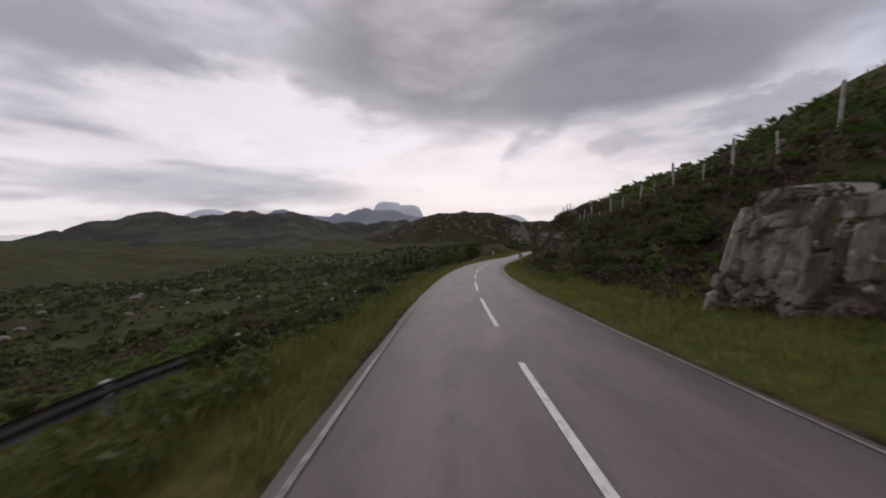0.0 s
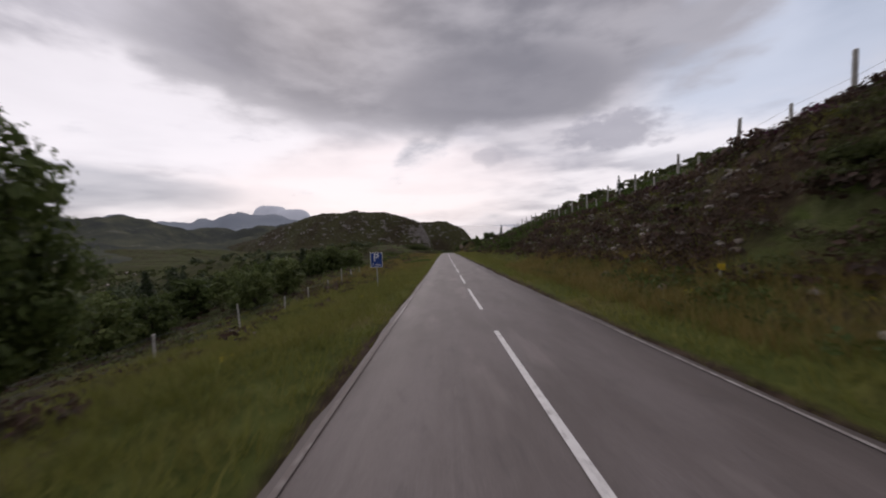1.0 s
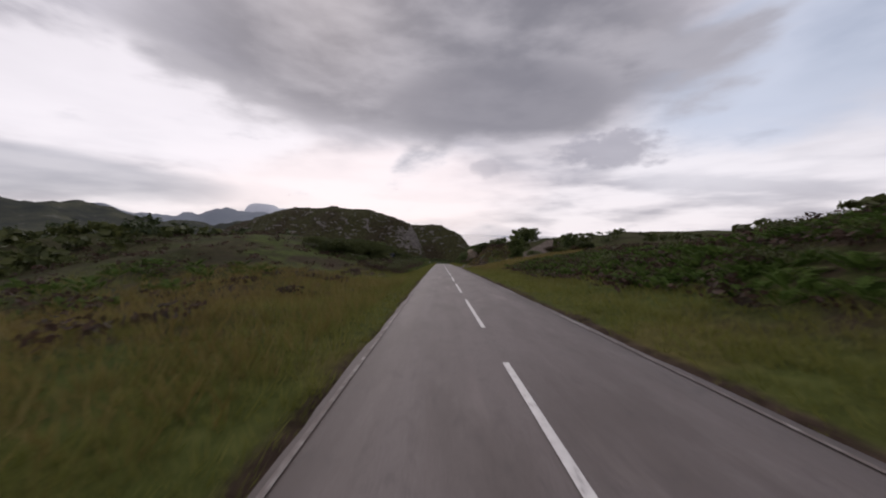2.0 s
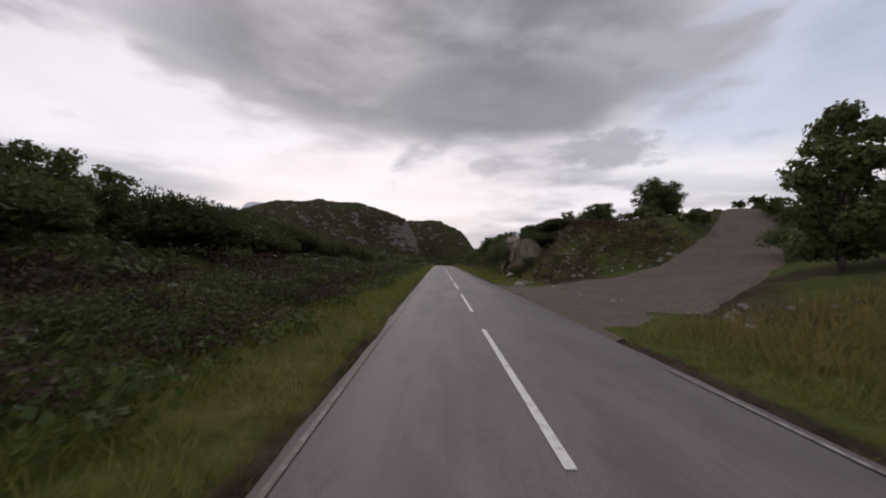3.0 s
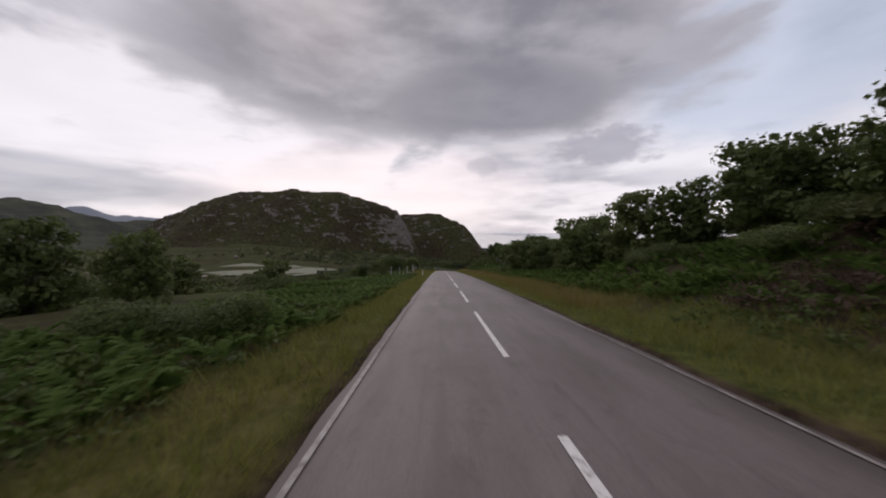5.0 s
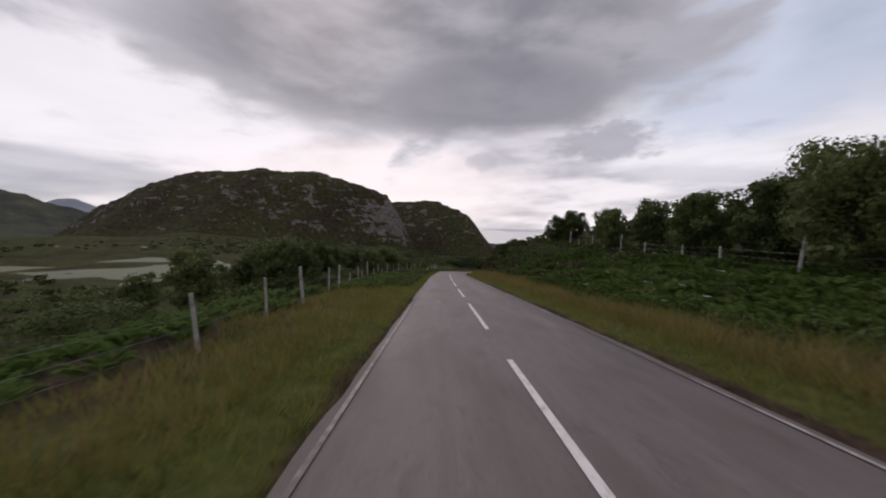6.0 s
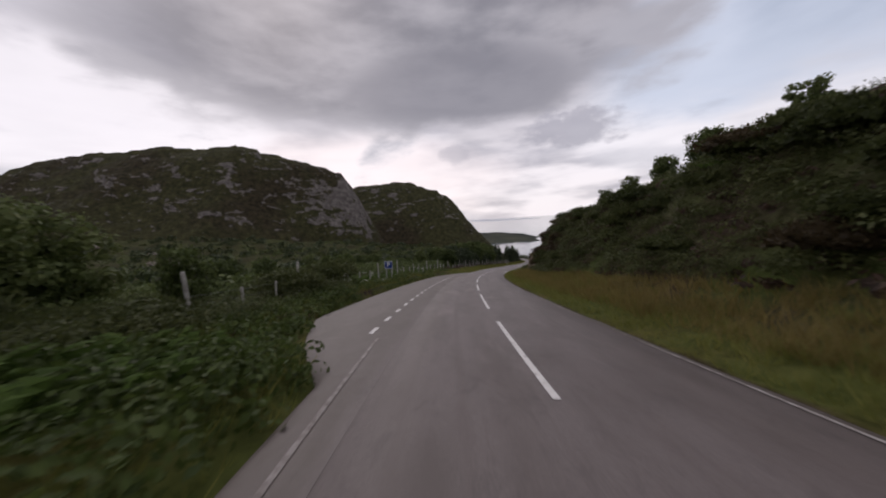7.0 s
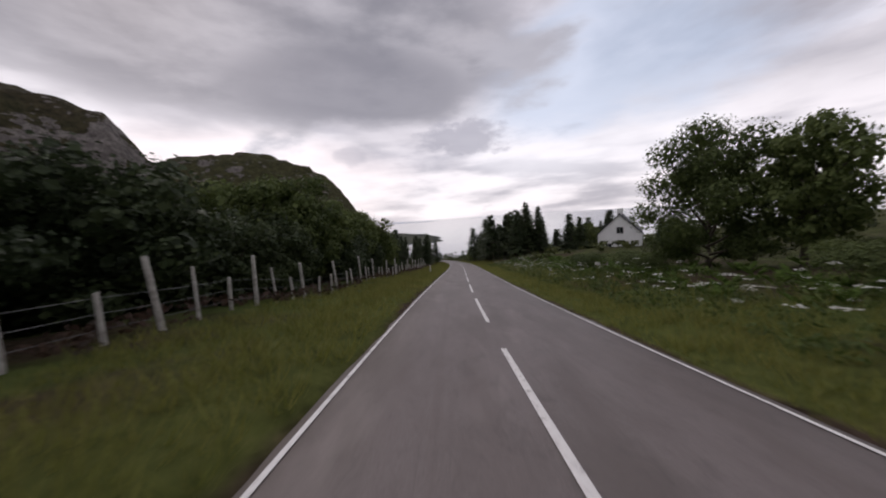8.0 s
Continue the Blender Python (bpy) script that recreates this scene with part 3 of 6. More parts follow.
RIGHT_2 = (
    (215, 0, .2, .6, 1.8, 4.6, 9, 20), (240, 0, .2, .7, 1.7, 4.3, 7.5, 13), (254, 0, .05, .5, 1.5, 4.2, 7, 13), (265, 0, 0, .2, 1.0, 3.6, 7, 13), (269.5, 0, 0, .1, .8, 3.3, 7.3, 13.4), (274.5, 0, .05, .6, 1.8, 4.2, 8.6, 14), (279.5, 0, .15, 1.8, 4.8, 6.2, 9.5, 15), (284, 0, .2, 1.2, 5.9, 7.8, 10.5, 15), (293, 0, .2, 1.2, 5.9, 8.2, 11, 16), (298, 0, .2, 1.2, 5.3, 7.6, 10.5, 16),
    (310, 0, .2, 1.4, 4.6, 7.4, 10, 16), (345, 0, .1, .8, 3.0, 5, 8, 14), (380, 0, -.1, .2, .8, 2.0, 4.5, 10), (415, 0, -.1, .1, 1.0, 2.6, 5, 10))
RIGHT_3 = (
    (440, 0, .1, .5, 2.6, 5.5, 8, 14), (465, 0, .1, .8, 4.9, 8.5, 11, 15), (490, 0, .2, 1.0, 6.2, 10.5, 12.5, 16),
    (520, 0, .2, 1.0, 6.8, 10.6, 12, 14), (534, 0, .2, .9, 7.9, 10.8, 11.5, 14), (546, 0, .2, .9, 6.8, 9.2, 9.5, 11), (566, 0, .1, .4, 1.6, 3, 3, 2), (585, 0, 0, .2, .5, 1.0, .8, -2), (630, 0, .1, .5, 1.0, 2.8, 3, -2), (660, 0, .1, .3, .6, 1.5, 1, -4), (700, 0, -.2, -.4, -.6, -1.2, -3, -12), (1300, 0, -1, -2, -4, -6, -6, -6))


TRACK_D, TRACK_S, TRACK_HALF = (2.7, 9, 16, 23, 31), (265.5, 267.0, 269.8, 274.8, 282.5), (9.6, 6.6, 3.8, 2.1, 1.8)


def profile(s, d):
    """Height of the ground over the road's middle."""
    s, d = np.broadcast_arrays(np.asarray(s, float), np.asarray(d, float))
    out = np.zeros(s.shape)
    for ds, table, side in ((LEFT_D, LEFT_1 + LEFT_2, -1), (RIGHT_D, RIGHT_1 + RIGHT_2 + RIGHT_3, 1)):
        tab, w = np.array(table), np.array(ds)
        pick = d * side > 0
        sp, dp = s[pick], np.abs(d[pick])
        knots = np.stack([hermite(sp, tab[:, 0], tab[:, k + 1]) for k in range(len(ds))])
        i = np.clip(np.searchsorted(w, dp) - 1, 0, len(w) - 2)
        u = np.clip((dp - w[i]) / (w[i + 1] - w[i]), 0, 1)
        n = np.arange(len(sp))
        out[pick] = knots[i, n] * (1 - u) + knots[i + 1, n] * u
    a = np.abs(d)
    soft = np.clip((a - 3.4) / 5, 0, 1)
    out = out + soft * (.22 * wave(s, d, 5, 3) + .8 * np.clip((a - 9) / 40, 0, 1) * wave(s, d, 23, 4) + 1.3 * np.clip((a - 22) / 40, 0, 1) * wave(s, d, 15, 6, 3) + 6 * np.clip((a - 60) / 200, 0, 1) * wave(s, d, 80, 5))
    bay = np.maximum(np.clip((s - 485.5) / 5, 0, 1), .25 * np.clip((s - 471) / 4, 0, 1)) * np.clip((541 - s) / 10, 0, 1)
    out = np.where((d < 0) & (a < 3.4 + 4.4 * bay), np.minimum(out, -.16), out)
    beside = np.abs(s - np.interp(d, TRACK_D, TRACK_S)) - np.interp(d, TRACK_D, TRACK_HALF)
    out = out - .3 * np.clip(1 - beside / 2.6, 0, 1) * np.clip((d - 7) / 2, 0, 1) * np.clip((31 - d) / 2, 0, 1)
    return np.where(a < 2.8, -.2, out - .03)


def land(s, d, up=0.0):
    p = on_line(s, d)
    p[..., 2] += profile(s, d) + up
    return p


def spread(start, *stops):
    """Steps that grow: (to, step) pairs."""
    out = [start]
    for to, step in stops:
        n = max(1, round((to - out[-1]) / step))
        out += list(np.linspace(out[-1], to, n + 1)[1:])
    return np.array(out)


SEA_Z = -102.0
gs = spread(-400, (-20, 8), (660, 1.1), (900, 3), (1500, 15), (4000, 120), (14000, 600))
gd = spread(2.7, (14.2, .5), (30, 1.2), (70, 3), (200, 9), (800, 40), (3000, 200), (9000, 1000))
gd = np.concatenate((-gd[::-1], (-1.5, 1.5), gd))
SS, DD = np.meshgrid(gs, gd, indexing="ij")
P = land(SS, DD)
far = np.clip((SS - 900) / 500, 0, 1)
P[..., 2] = P[..., 2] * (1 - far) + (SEA_Z - 8) * far
tagged(new("ground", mesh_of("ground", P, grid_faces(len(gs), len(gd)), M_ground, along=np.stack((SS, DD), -1))), "rough moorland ground of grass, heather and bare earth", "ground", kind="structure")

# road
def edge_inset(s):
    """How far the right-hand asphalt edge and its line are set in to fit the camera's view."""
    return np.interp(s, (80, 112, 330, 372, 398, 440, 462), (.03, .28, .28, .1, .24, .24, 0))


rs = np.arange(-80, 900, .5)
rd = np.array((-3.25, -3.2, -2, -1, 0, 1, 2, 3.2, 3.25))
camber = np.array((-.15, 0, .02, .035, .04, .035, .02, 0, -.15))
SS, DD = np.meshgrid(rs, rd, indexing="ij")
ragged = .03 * wave(rs, 0 * rs, 2.4, 301, 3) + .03 * wave(rs, 0 * rs, .9, 303, 2)
DD[:, :2] += (np.interp(rs, (500, 540), (.17, 0)) + ragged)[:, None]
DD[:, -2:] -= (.03 + .95 * edge_inset(rs) + .05 * wave(rs, 0 * rs, 2.1, 305, 3))[:, None]
road = tagged(new("road", mesh_of("road", on_line(SS, DD, camber), grid_faces(len(rs), len(rd)), M_asphalt, along=np.stack((SS, DD), -1))), "worn pinkish-grey asphalt country road", "road", kind="structure")

# lay-by beside the bend
def bay_reach(s):
    """How far the asphalt of the lay-by reaches to the left of the middle."""
    return 3.1 + .85 * np.clip((s - 472) / 14, 0, 1) * np.clip((542 - s) / 8, 0, 1) + 3.2 * np.clip((s - 486.5) / 7, 0, 1) ** .7 * np.clip((542 - s) / 14, 0, 1) ** .8


bs = np.linspace(472, 542, 71)
reach = bay_reach(bs)
bu = np.linspace(0, 1, 7)
SS = np.repeat(bs[:, None], 7, 1)
DD = -(2.9 + (reach[:, None] - 2.9) * bu[None])
tagged(new("road", mesh_of("lay_by", on_line(SS, DD, .006 - .012 * bu[None] - .1 * (bu[None] == 1)), grid_faces(len(bs), 7)[:, ::-1], M_asphalt, along=np.stack((SS, DD), -1))), "grey asphalt lay-by beside the bend", "lay-by", kind="structure")


def strip(s0, s1, d0, d1, lift=.012, step=1.0):
    """A painted line on the road's surface."""
    s = np.linspace(s0, s1, max(2, int((s1 - s0) / step) + 1))
    SS, DD = np.meshgrid(s, np.array((d0, d1)), indexing="ij")
    DD = DD - edge_inset(SS) * (DD > 2) - np.interp(SS, (474, 489, 490), (0, .7, 0)) * (DD < -2) * (DD > -3.2)
    return on_line(SS, DD, np.where(np.abs(DD) > 3.2, 0, np.interp(DD, rd, camber)) + lift), grid_faces(len(s), 2)


PHASE = 5.2
for n in range(-4, 84):
    s0 = PHASE + n * 9.0
    tagged(new("lane_marking", mesh_of("lane_marking", *strip(s0 - 6, s0, -.24, -.12), M_paint)), "white painted dash along the road's middle", "road marking", "centre line", "structure")
for s0, s1, d, m in ((-80, 489, -2.88, M_worn), (537, 890, -3.06, M_paint), (-80, 254, 3.0, M_worn), (281, 375, 3.0, M_worn), (375, 402, 3.0, M_paint), (402, 540, 3.0, M_worn), (540, 890, 3.0, M_paint)):
    tagged(new("edge_marking", mesh_of("edge_marking", *strip(s0, s1, d - .036, d + .036), m)), "worn white painted edge line", "road marking", kind="structure")
for n in range(24):
    s0 = 489.5 + 1.926 * n
    tagged(new("lay_by_marking", mesh_of("lay_by_marking", *strip(s0, s0 + .85, -3.97, -3.84, .016), M_paint)), "short white dash at the mouth of the lay-by", "road marking", "lay-by line", "structure")
for n in range(4):
    s0 = 521.7 + 1.7 * n
    tagged(new("lay_by_marking", mesh_of("lay_by_marking", *strip(s0, s0 + .45, -3.55, -3.43, .018), M_worn)), "scuffed older white dash inside the lay-by line", "road marking", "lay-by line", "structure")

# gravel opening and track that climbs from the road
ts = np.linspace(0, 1, 46)
mid_s = hermite(ts, (0, .25, .5, .75, 1), TRACK_S)
mid_d = hermite(ts, (0, .25, .5, .75, 1), TRACK_D)
half_s = hermite(ts, (0, .25, .5, .75, 1), TRACK_HALF)
half_d = hermite(ts, (0, .25, .6, 1), (0, .3, 1.6, 1.4))
tu = np.linspace(-1, 1, 13)
SS = mid_s[:, None] + half_s[:, None] * tu[None] * (1 + .09 * wave(mid_d[:, None], np.sign(tu[None]) * 9, 4, 91, 3))
DD = mid_d[:, None] - half_d[:, None] * tu[None]
P = land(SS, DD)
flat = on_line(SS, DD)[..., 2]
near = np.clip((8 - DD) / 4, 0, 1)
bare_z = P[..., 2] + .015
P[..., 2] = (flat - .02) * near + P[..., 2] * (1 - near) + (.30 - .28 * np.abs(tu[None]) ** 8) * np.clip((DD - 7) / 2, 0, 1) + .02 * wave(SS, DD, .8, 31)
P[..., 2] = np.where(DD > 3.45, np.maximum(P[..., 2], bare_z), P[..., 2])
P[..., 2] -= np.where(DD > 3.4, .14 * np.abs(tu[None]) ** 10, 0)
gravel = tagged(new("track", mesh_of("track", P, grid_faces(len(ts), 13)[:, ::-1], M_gravel)), "grey-brown gravel pull-in and track climbing from the road", "track", kind="structure")

v = np.array([(-9000, 900, SEA_Z), (9000, 900, SEA_Z), (9000, 13500, SEA_Z), (-9000, 13500, SEA_Z)])
tagged(new("water", mesh_of("water", v, [(0, 1, 2, 3)], M_sea)), "pale grey sea loch far below", "sea", kind="structure")
a = np.linspace(0, 2 * math.pi, 48, endpoint=False)
r = 1 + .18 * np.sin(3 * a + 1) + .1 * np.sin(7 * a)
mid = on_line(494, -114, -2.2)
rim = mid + np.stack((42 * r * np.cos(a), 46 * r * np.sin(a), 0 * a), 1)
rings = np.concatenate([mid + (rim - mid) * k for k in (.02, .5, 1.0)])
f = np.array([(k * 48 + j, k * 48 + (j + 1) % 48, k * 48 + 48 + (j + 1) % 48, k * 48 + 48 + j) for k in range(2) for j in range(48)])
tagged(new("pond", mesh_of("pond", rings, f[:, ::-1], M_pond)), "shallow reedy lochan in the valley below the road", "pond", kind="structure")


# ---- hills ----
def hill(name, x0, x1, y0, y1, step, height, mat, label):
    xs, ys = np.arange(x0, x1, step), np.arange(y0, y1, step)
    XX, YY = np.meshgrid(xs, ys, indexing="ij")
    P = np.stack((XX, YY, height(XX, YY)), -1)
    return tagged(new(name, mesh_of(name, P, grid_faces(len(xs), len(ys))[:, ::-1], mat)), label, "hill", kind="structure")


def bump(x, y, cx, cy, rx, ry, turn=0.0, power=2.0):
    c, n = math.cos(radians(turn)), math.sin(radians(turn))
    u, v = ((x - cx) * c + (y - cy) * n) / rx, (-(x - cx) * n + (y - cy) * c) / ry
    return np.exp(-(u * u + v * v) ** power)


# crest lines: x, y, height and how broad the flanks are
CREST = ((-640, 980, -55, 70), (-540, 920, -40, 75), (-450, 855, -27, 75), (-370, 800, -1, 78), (-270, 762, 22, 80), (-200, 748, 21.5, 75), (-140, 742, 18.5, 60), (-100, 745, 11, 44), (-72, 749, -1, 30))
DOME = ((-72, 836, -5, 58), (-46, 832, -3, 60), (-18, 828, -3, 58), (6, 820, -12, 54))


def flank(x, y, crest, deep):
    """Land that falls away to all sides from a crest line."""
    best, top, wide = np.full(x.shape, 1e9), np.zeros(x.shape), np.ones(x.shape)
    for (x0, y0, z0, w0), (x1, y1, z1, w1) in zip(crest, crest[1:]):
        u = np.clip(((x - x0) * (x1 - x0) + (y - y0) * (y1 - y0)) / ((x1 - x0) ** 2 + (y1 - y0) ** 2), 0, 1)
        d = np.hypot(x - x0 - u * (x1 - x0), y - y0 - u * (y1 - y0))
        near = d < best
        best, top, wide = np.where(near, d, best), np.where(near, z0 + u * (z1 - z0), top), np.where(near, w0 + u * (w1 - w0), wide)
    b = np.exp(-(best / wide) ** 2)
    return top - deep * (1 - b) - .06 * (np.hypot(best, 24) - 24) - 70 * (1 - np.clip(b / .22, 0, 1)) ** 2


def crag(x, y):
    x, y = x + 4 * wave(x, y, 34, 21), y + 4 * wave(x, y, 34, 22)
    z = np.maximum(flank(x, y, CREST, 78), flank(x, y, DOME, 80))
    r1, r2, r3, joint, u, v = cells(x / 15 + y / 40, y / 11, 40)
    high = np.clip((z + 66) / 45, 0, 1) * np.clip(np.hypot(x + 72, y - 749) / 45, .25, 1)
    z = z + high * (1.8 * wave(x, y, 40, 9, 3) + 1.5 * r1 + 1.6 * r2 * u + .7 * wave(x, y, 9, 10))
    shelf = 5.5
    z2 = (np.floor(z / shelf) + np.clip((z / shelf - np.floor(z / shelf)) * 2.4, 0, 1)) * shelf
    return z * .58 + z2 * .42


hill("hill", -700, 130, 600, 1040, 2.4, crag, M_hill, "rocky heather-covered hill with pale grey crags")


def ridge(seed, base, top, size, cx, cy, rx, ry):
    def height(x, y):
        e = np.clip(1 - ((x - cx) / rx) ** 2, 0, 1) * np.clip(1 - ((y - cy) / ry) ** 2, 0, 1)
        return base + (top - base) * e ** .45 * (.66 + .34 * wave(x, y, size, seed, 6, .5))
    return height


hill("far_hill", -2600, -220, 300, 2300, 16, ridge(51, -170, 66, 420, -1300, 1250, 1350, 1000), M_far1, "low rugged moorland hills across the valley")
hill("far_hill", -5200, -900, 2200, 5200, 60, ridge(57, -300, 250, 800, -3000, 3700, 2200, 1500), M_far2, "line of distant moorland hills with haze painted into their colour")
hill("far_hill", -1400, 5200, 5600, 9000, 90, ridge(63, -150, -60, 1500, 1900, 7300, 3600, 1900), M_far3, "low shore across the sea loch with haze painted into its colour")
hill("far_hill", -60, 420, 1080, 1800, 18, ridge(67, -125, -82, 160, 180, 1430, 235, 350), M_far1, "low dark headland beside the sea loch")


def mountain(x, y):
    z = -200 + 830 * np.maximum(bump(x, y, -4850, 9200, 430, 900, 0, 2.6), .87 * bump(x, y, -4250, 9250, 450, 900, 0, 2.4))
    z = np.maximum(z, -200 + 400 * bump(x, y, -1500, 11500, 700, 900, 0, 1.6))
    z = np.maximum(z, -200 + 640 * bump(x, y, -8800, 6400, 700, 900, 0, 1.3))
    return z + 9 * wave(x, y, 500, 71, 4)


hill("mountain", -10500, 200, 5000, 12600, 110, mountain, M_far3, "far mountain painted blue-grey with haze, its top in cloud")


# ---- small solids ----
def box(w, d, h, at=(0, 0, 0), bevel=0.0):
    bm = bmesh.new()
    bmesh.ops.create_cube(bm, size=1.0)
    for v in bm.verts:
        v.co = Vector((v.co.x * w + at[0], v.co.y * d + at[1], v.co.z * h + at[2]))
    if bevel:
        bmesh.ops.bevel(bm, geom=bm.edges[:], offset=bevel, segments=1, affect="EDGES")
    return bm


def rod(p, q, r0, r1=None, sides=7):
    """A tapered rod from p to q."""
    p, q = Vector(p), Vector(q)
    bm = bmesh.new()
    bmesh.ops.create_cone(bm, cap_ends=True, segments=sides, radius1=r0, radius2=r0 if r1 is None else r1, depth=(q - p).length)
    bmesh.ops.transform(bm, matrix=Matrix.Translation((p + q) / 2) @ (q - p).to_track_quat("Z", "Y").to_matrix().to_4x4(), verts=bm.verts)
    return bm


def joined(*parts):
    out = bmesh.new()
    for bm in parts:
        me = bpy.data.meshes.new("piece")
        bm.to_mesh(me)
        out.from_mesh(me)
        bpy.data.meshes.remove(me)
        bm.free()
    return out


def solid(name, bm, mat, smooth=False):
    """A mesh from a bmesh in plan units."""
    bmesh.ops.scale(bm, vec=(K, K, K), verts=bm.verts)
    me = bpy.data.meshes.new(name)
    bm.to_mesh(me)
    bm.free()
    me.materials.append(mat)
    if smooth:
        me.polygons.foreach_set("use_smooth", np.full(len(me.polygons), True))
    return me


def face(s):
    """Degrees about the upright that turn a thing to look back along the road at s."""
    return math.degrees(float(heading(s)))


# ---- rock cuttings ----
FACES = []


def rock_face(name, s0, s1, foot, lean, step, mat, label, seed, block=(1.5, 2.0), rugged=1.0, top=.5, side=1, tall=0.0, cap=1.6, slant=.25, broken=1.0, crack=.10):
    """A blasted face of blocks and ledges, with its ends running into the slope."""
    ss = np.arange(s0, s1 + step, step)
    rows = 84
    v = np.linspace(0, 1, rows)
    SS = np.repeat(ss[:, None], rows, 1)
    high = tall + top * profile(ss, np.full(ss.shape, side * 12.0)) + .5 * wave(ss, 0 * ss, 4, seed + 5) + (.9 * wave(ss, 0 * ss, 11, seed + 6) if top else 0)
    ends = np.clip(np.minimum(ss - s0, s1 - ss) / min(6, .13 * (s1 - s0)), 0, 1) ** .6
    HH = -.4 + (high[:, None] * ends[:, None] + .4) * v[None]
    D = foot + lean * v[None] ** 1.25 + .45 * wave(SS, 0 * HH, 7, seed, 2)
    A = SS + .22 * wave(SS, HH, 2.3, seed + 11, 2) + slant * HH
    B = HH + .18 * wave(SS, HH, 1.7, seed + 12, 2)
    r1, r2, r3, joint, u, w = cells(A / block[0], B / block[1], seed + 20)
    q1, q2, q3, joint2, u2, w2 = cells(A / (block[0] * .47) + .37 * r1, B / (block[1] * .40) + .29 * r2, seed + 40)
    t1, t2, t3, joint3, u3, w3 = cells(A / (block[0] * .2) + .4 * q1, B / (block[1] * .15), seed + 60)
    D = D - rugged * (.55 * r1 + .95 * r2 * u + .16 * r3 * w) - broken * (.22 * q1 + .40 * q2 * u2 + .12 * q3 * w2 + .08 * t1 + .12 * t2 * u3 + .05 * t3 * w3)
    D = D + rugged * .45 * np.clip(1 - joint / crack, 0, 1) + broken * .2 * np.clip(1 - joint2 / crack, 0, 1) + (1 - ends[:, None]) * 2.2 + .012 * wave(SS, HH, .5, seed + 3, 3)
    D[:, -1] += cap
    D[:, -2] += .4
    P = on_line(SS, side * D)
    P[..., 2] += HH
    FACES.append((P, seed))
    f = grid_faces(len(ss), rows)
    return tagged(new(name, mesh_of(name, P, f if side < 0 else f[:, ::-1], mat, smooth=False)), label, "rock face", kind="structure")


rock_face("rock_face", .3, 11.4, 7.0, .5, .07, M_pale_rock, "pale grey rock face with vertical cracks beside the road", 101, (1.6, 3.6), .5, 0, tall=3.5, cap=1.2, slant=.1, broken=.55)
rock_face("rock_face", 27, 97, 8.0, 1.6, .09, M_rock, "blasted dark brown rock cutting with upright joints and plants", 131, (1.8, 4.4), .75, .66, slant=.2, broken=1.2, crack=.14)
rock_face("rock_face", 99, 130, 9.0, 3.0, .12, M_pale_rock, "low broken rock and rubble among heather beside the road", 151, (.9, .8), .6, .62, cap=1.0, broken=1.0)
rock_face("rock_face", 283, 293.8, 6.8, .5, .07, M_tan_rock, "blocky tan rock face with deep joints", 171, (1.9, 2.1), .55, 0, tall=4.8, cap=1.4, slant=.05, broken=.32, crack=.06)
rock_face("rock_face", 294, 305, 7.6, 1.4, .09, M_rock, "low broken rock and brown heather beside the verge", 175, (1.2, 1.1), .7, 0, tall=2.4)
rock_face("rock_face", 529.6, 542, 7.4, .9, .06, M_tan_rock, "jointed tan-grey rock outcrop under gorse", 211, (1.5, 1.6), .75, 0, tall=3.4, cap=1.4, slant=.06, broken=.5, crack=.08)


# ---- stones ----
def boulder(seed, flat=.7, cuts=2):
    """A worn angular stone of size one, resting on z 0."""
    bm = bmesh.new()
    bmesh.ops.create_icosphere(bm, subdivisions=cuts, radius=.5)
    rnd = random.Random(seed)
    planes = [(Vector((rnd.uniform(-1, 1), rnd.uniform(-1, 1), rnd.uniform(-.6, 1))).normalized(), rnd.uniform(.28, .42)) for _ in range(9)]
    for v in bm.verts:
        for n, d in planes:
            k = v.co.dot(n)
            if k > d:
                v.co -= n * (k - d) * .9
        v.co += .02 * Vector((rnd.uniform(-1, 1), rnd.uniform(-1, 1), rnd.uniform(-1, 1)))
        v.co.z = (v.co.z + .22) * flat
    return bm


STONES = [solid("stone", boulder(n), M_stone) for n in range(5)]


def stone(s, d, size, turn, k, label, name="boulder"):
    ob = tagged(new(name, STONES[k % 5]), label, "stone", "stones by the road")
    ob.matrix_basis = place(land(s, d, -.06 * size), turn, size)


stone(273.2, 4.7, .9, 20, 0, "white angular boulder at the edge of the gravel")
stone(282.5, 6.2, 1.2, 70, 1, "pale block of stone in the grass verge")
stone(285.6, 6.0, .8, 110, 2, "pale block of stone in the grass verge")
rnd = random.Random(5)
for n in range(46):
    s, d = rnd.uniform(262, 282), rnd.uniform(5, 12)
    stone(s, d, rnd.uniform(.12, .34), rnd.uniform(0, 360), n, "small loose stone on the gravel", "loose_stone")


# ---- fences ----
def post_mesh(name, high, r, seed, square=False):
    rnd = random.Random(seed)
    bm = rod((0, 0, -.5), (rnd.uniform(-.03, .03), rnd.uniform(-.03, .03), high), r, r * .88, 4 if square else 8)
    for v in bm.verts:
        if v.co.z > high - .15:
            v.co.z += rnd.uniform(-.03, .05)
    return solid(name, bm, M_post)


TALL = [post_mesh("post", 1.95, .085, n) for n in range(3)]
SHORT = [post_mesh("post", 1.15, .07, n + 9) for n in range(4)]
LEANT = [post_mesh("post", 1.6, .06, n + 19) for n in range(2)]


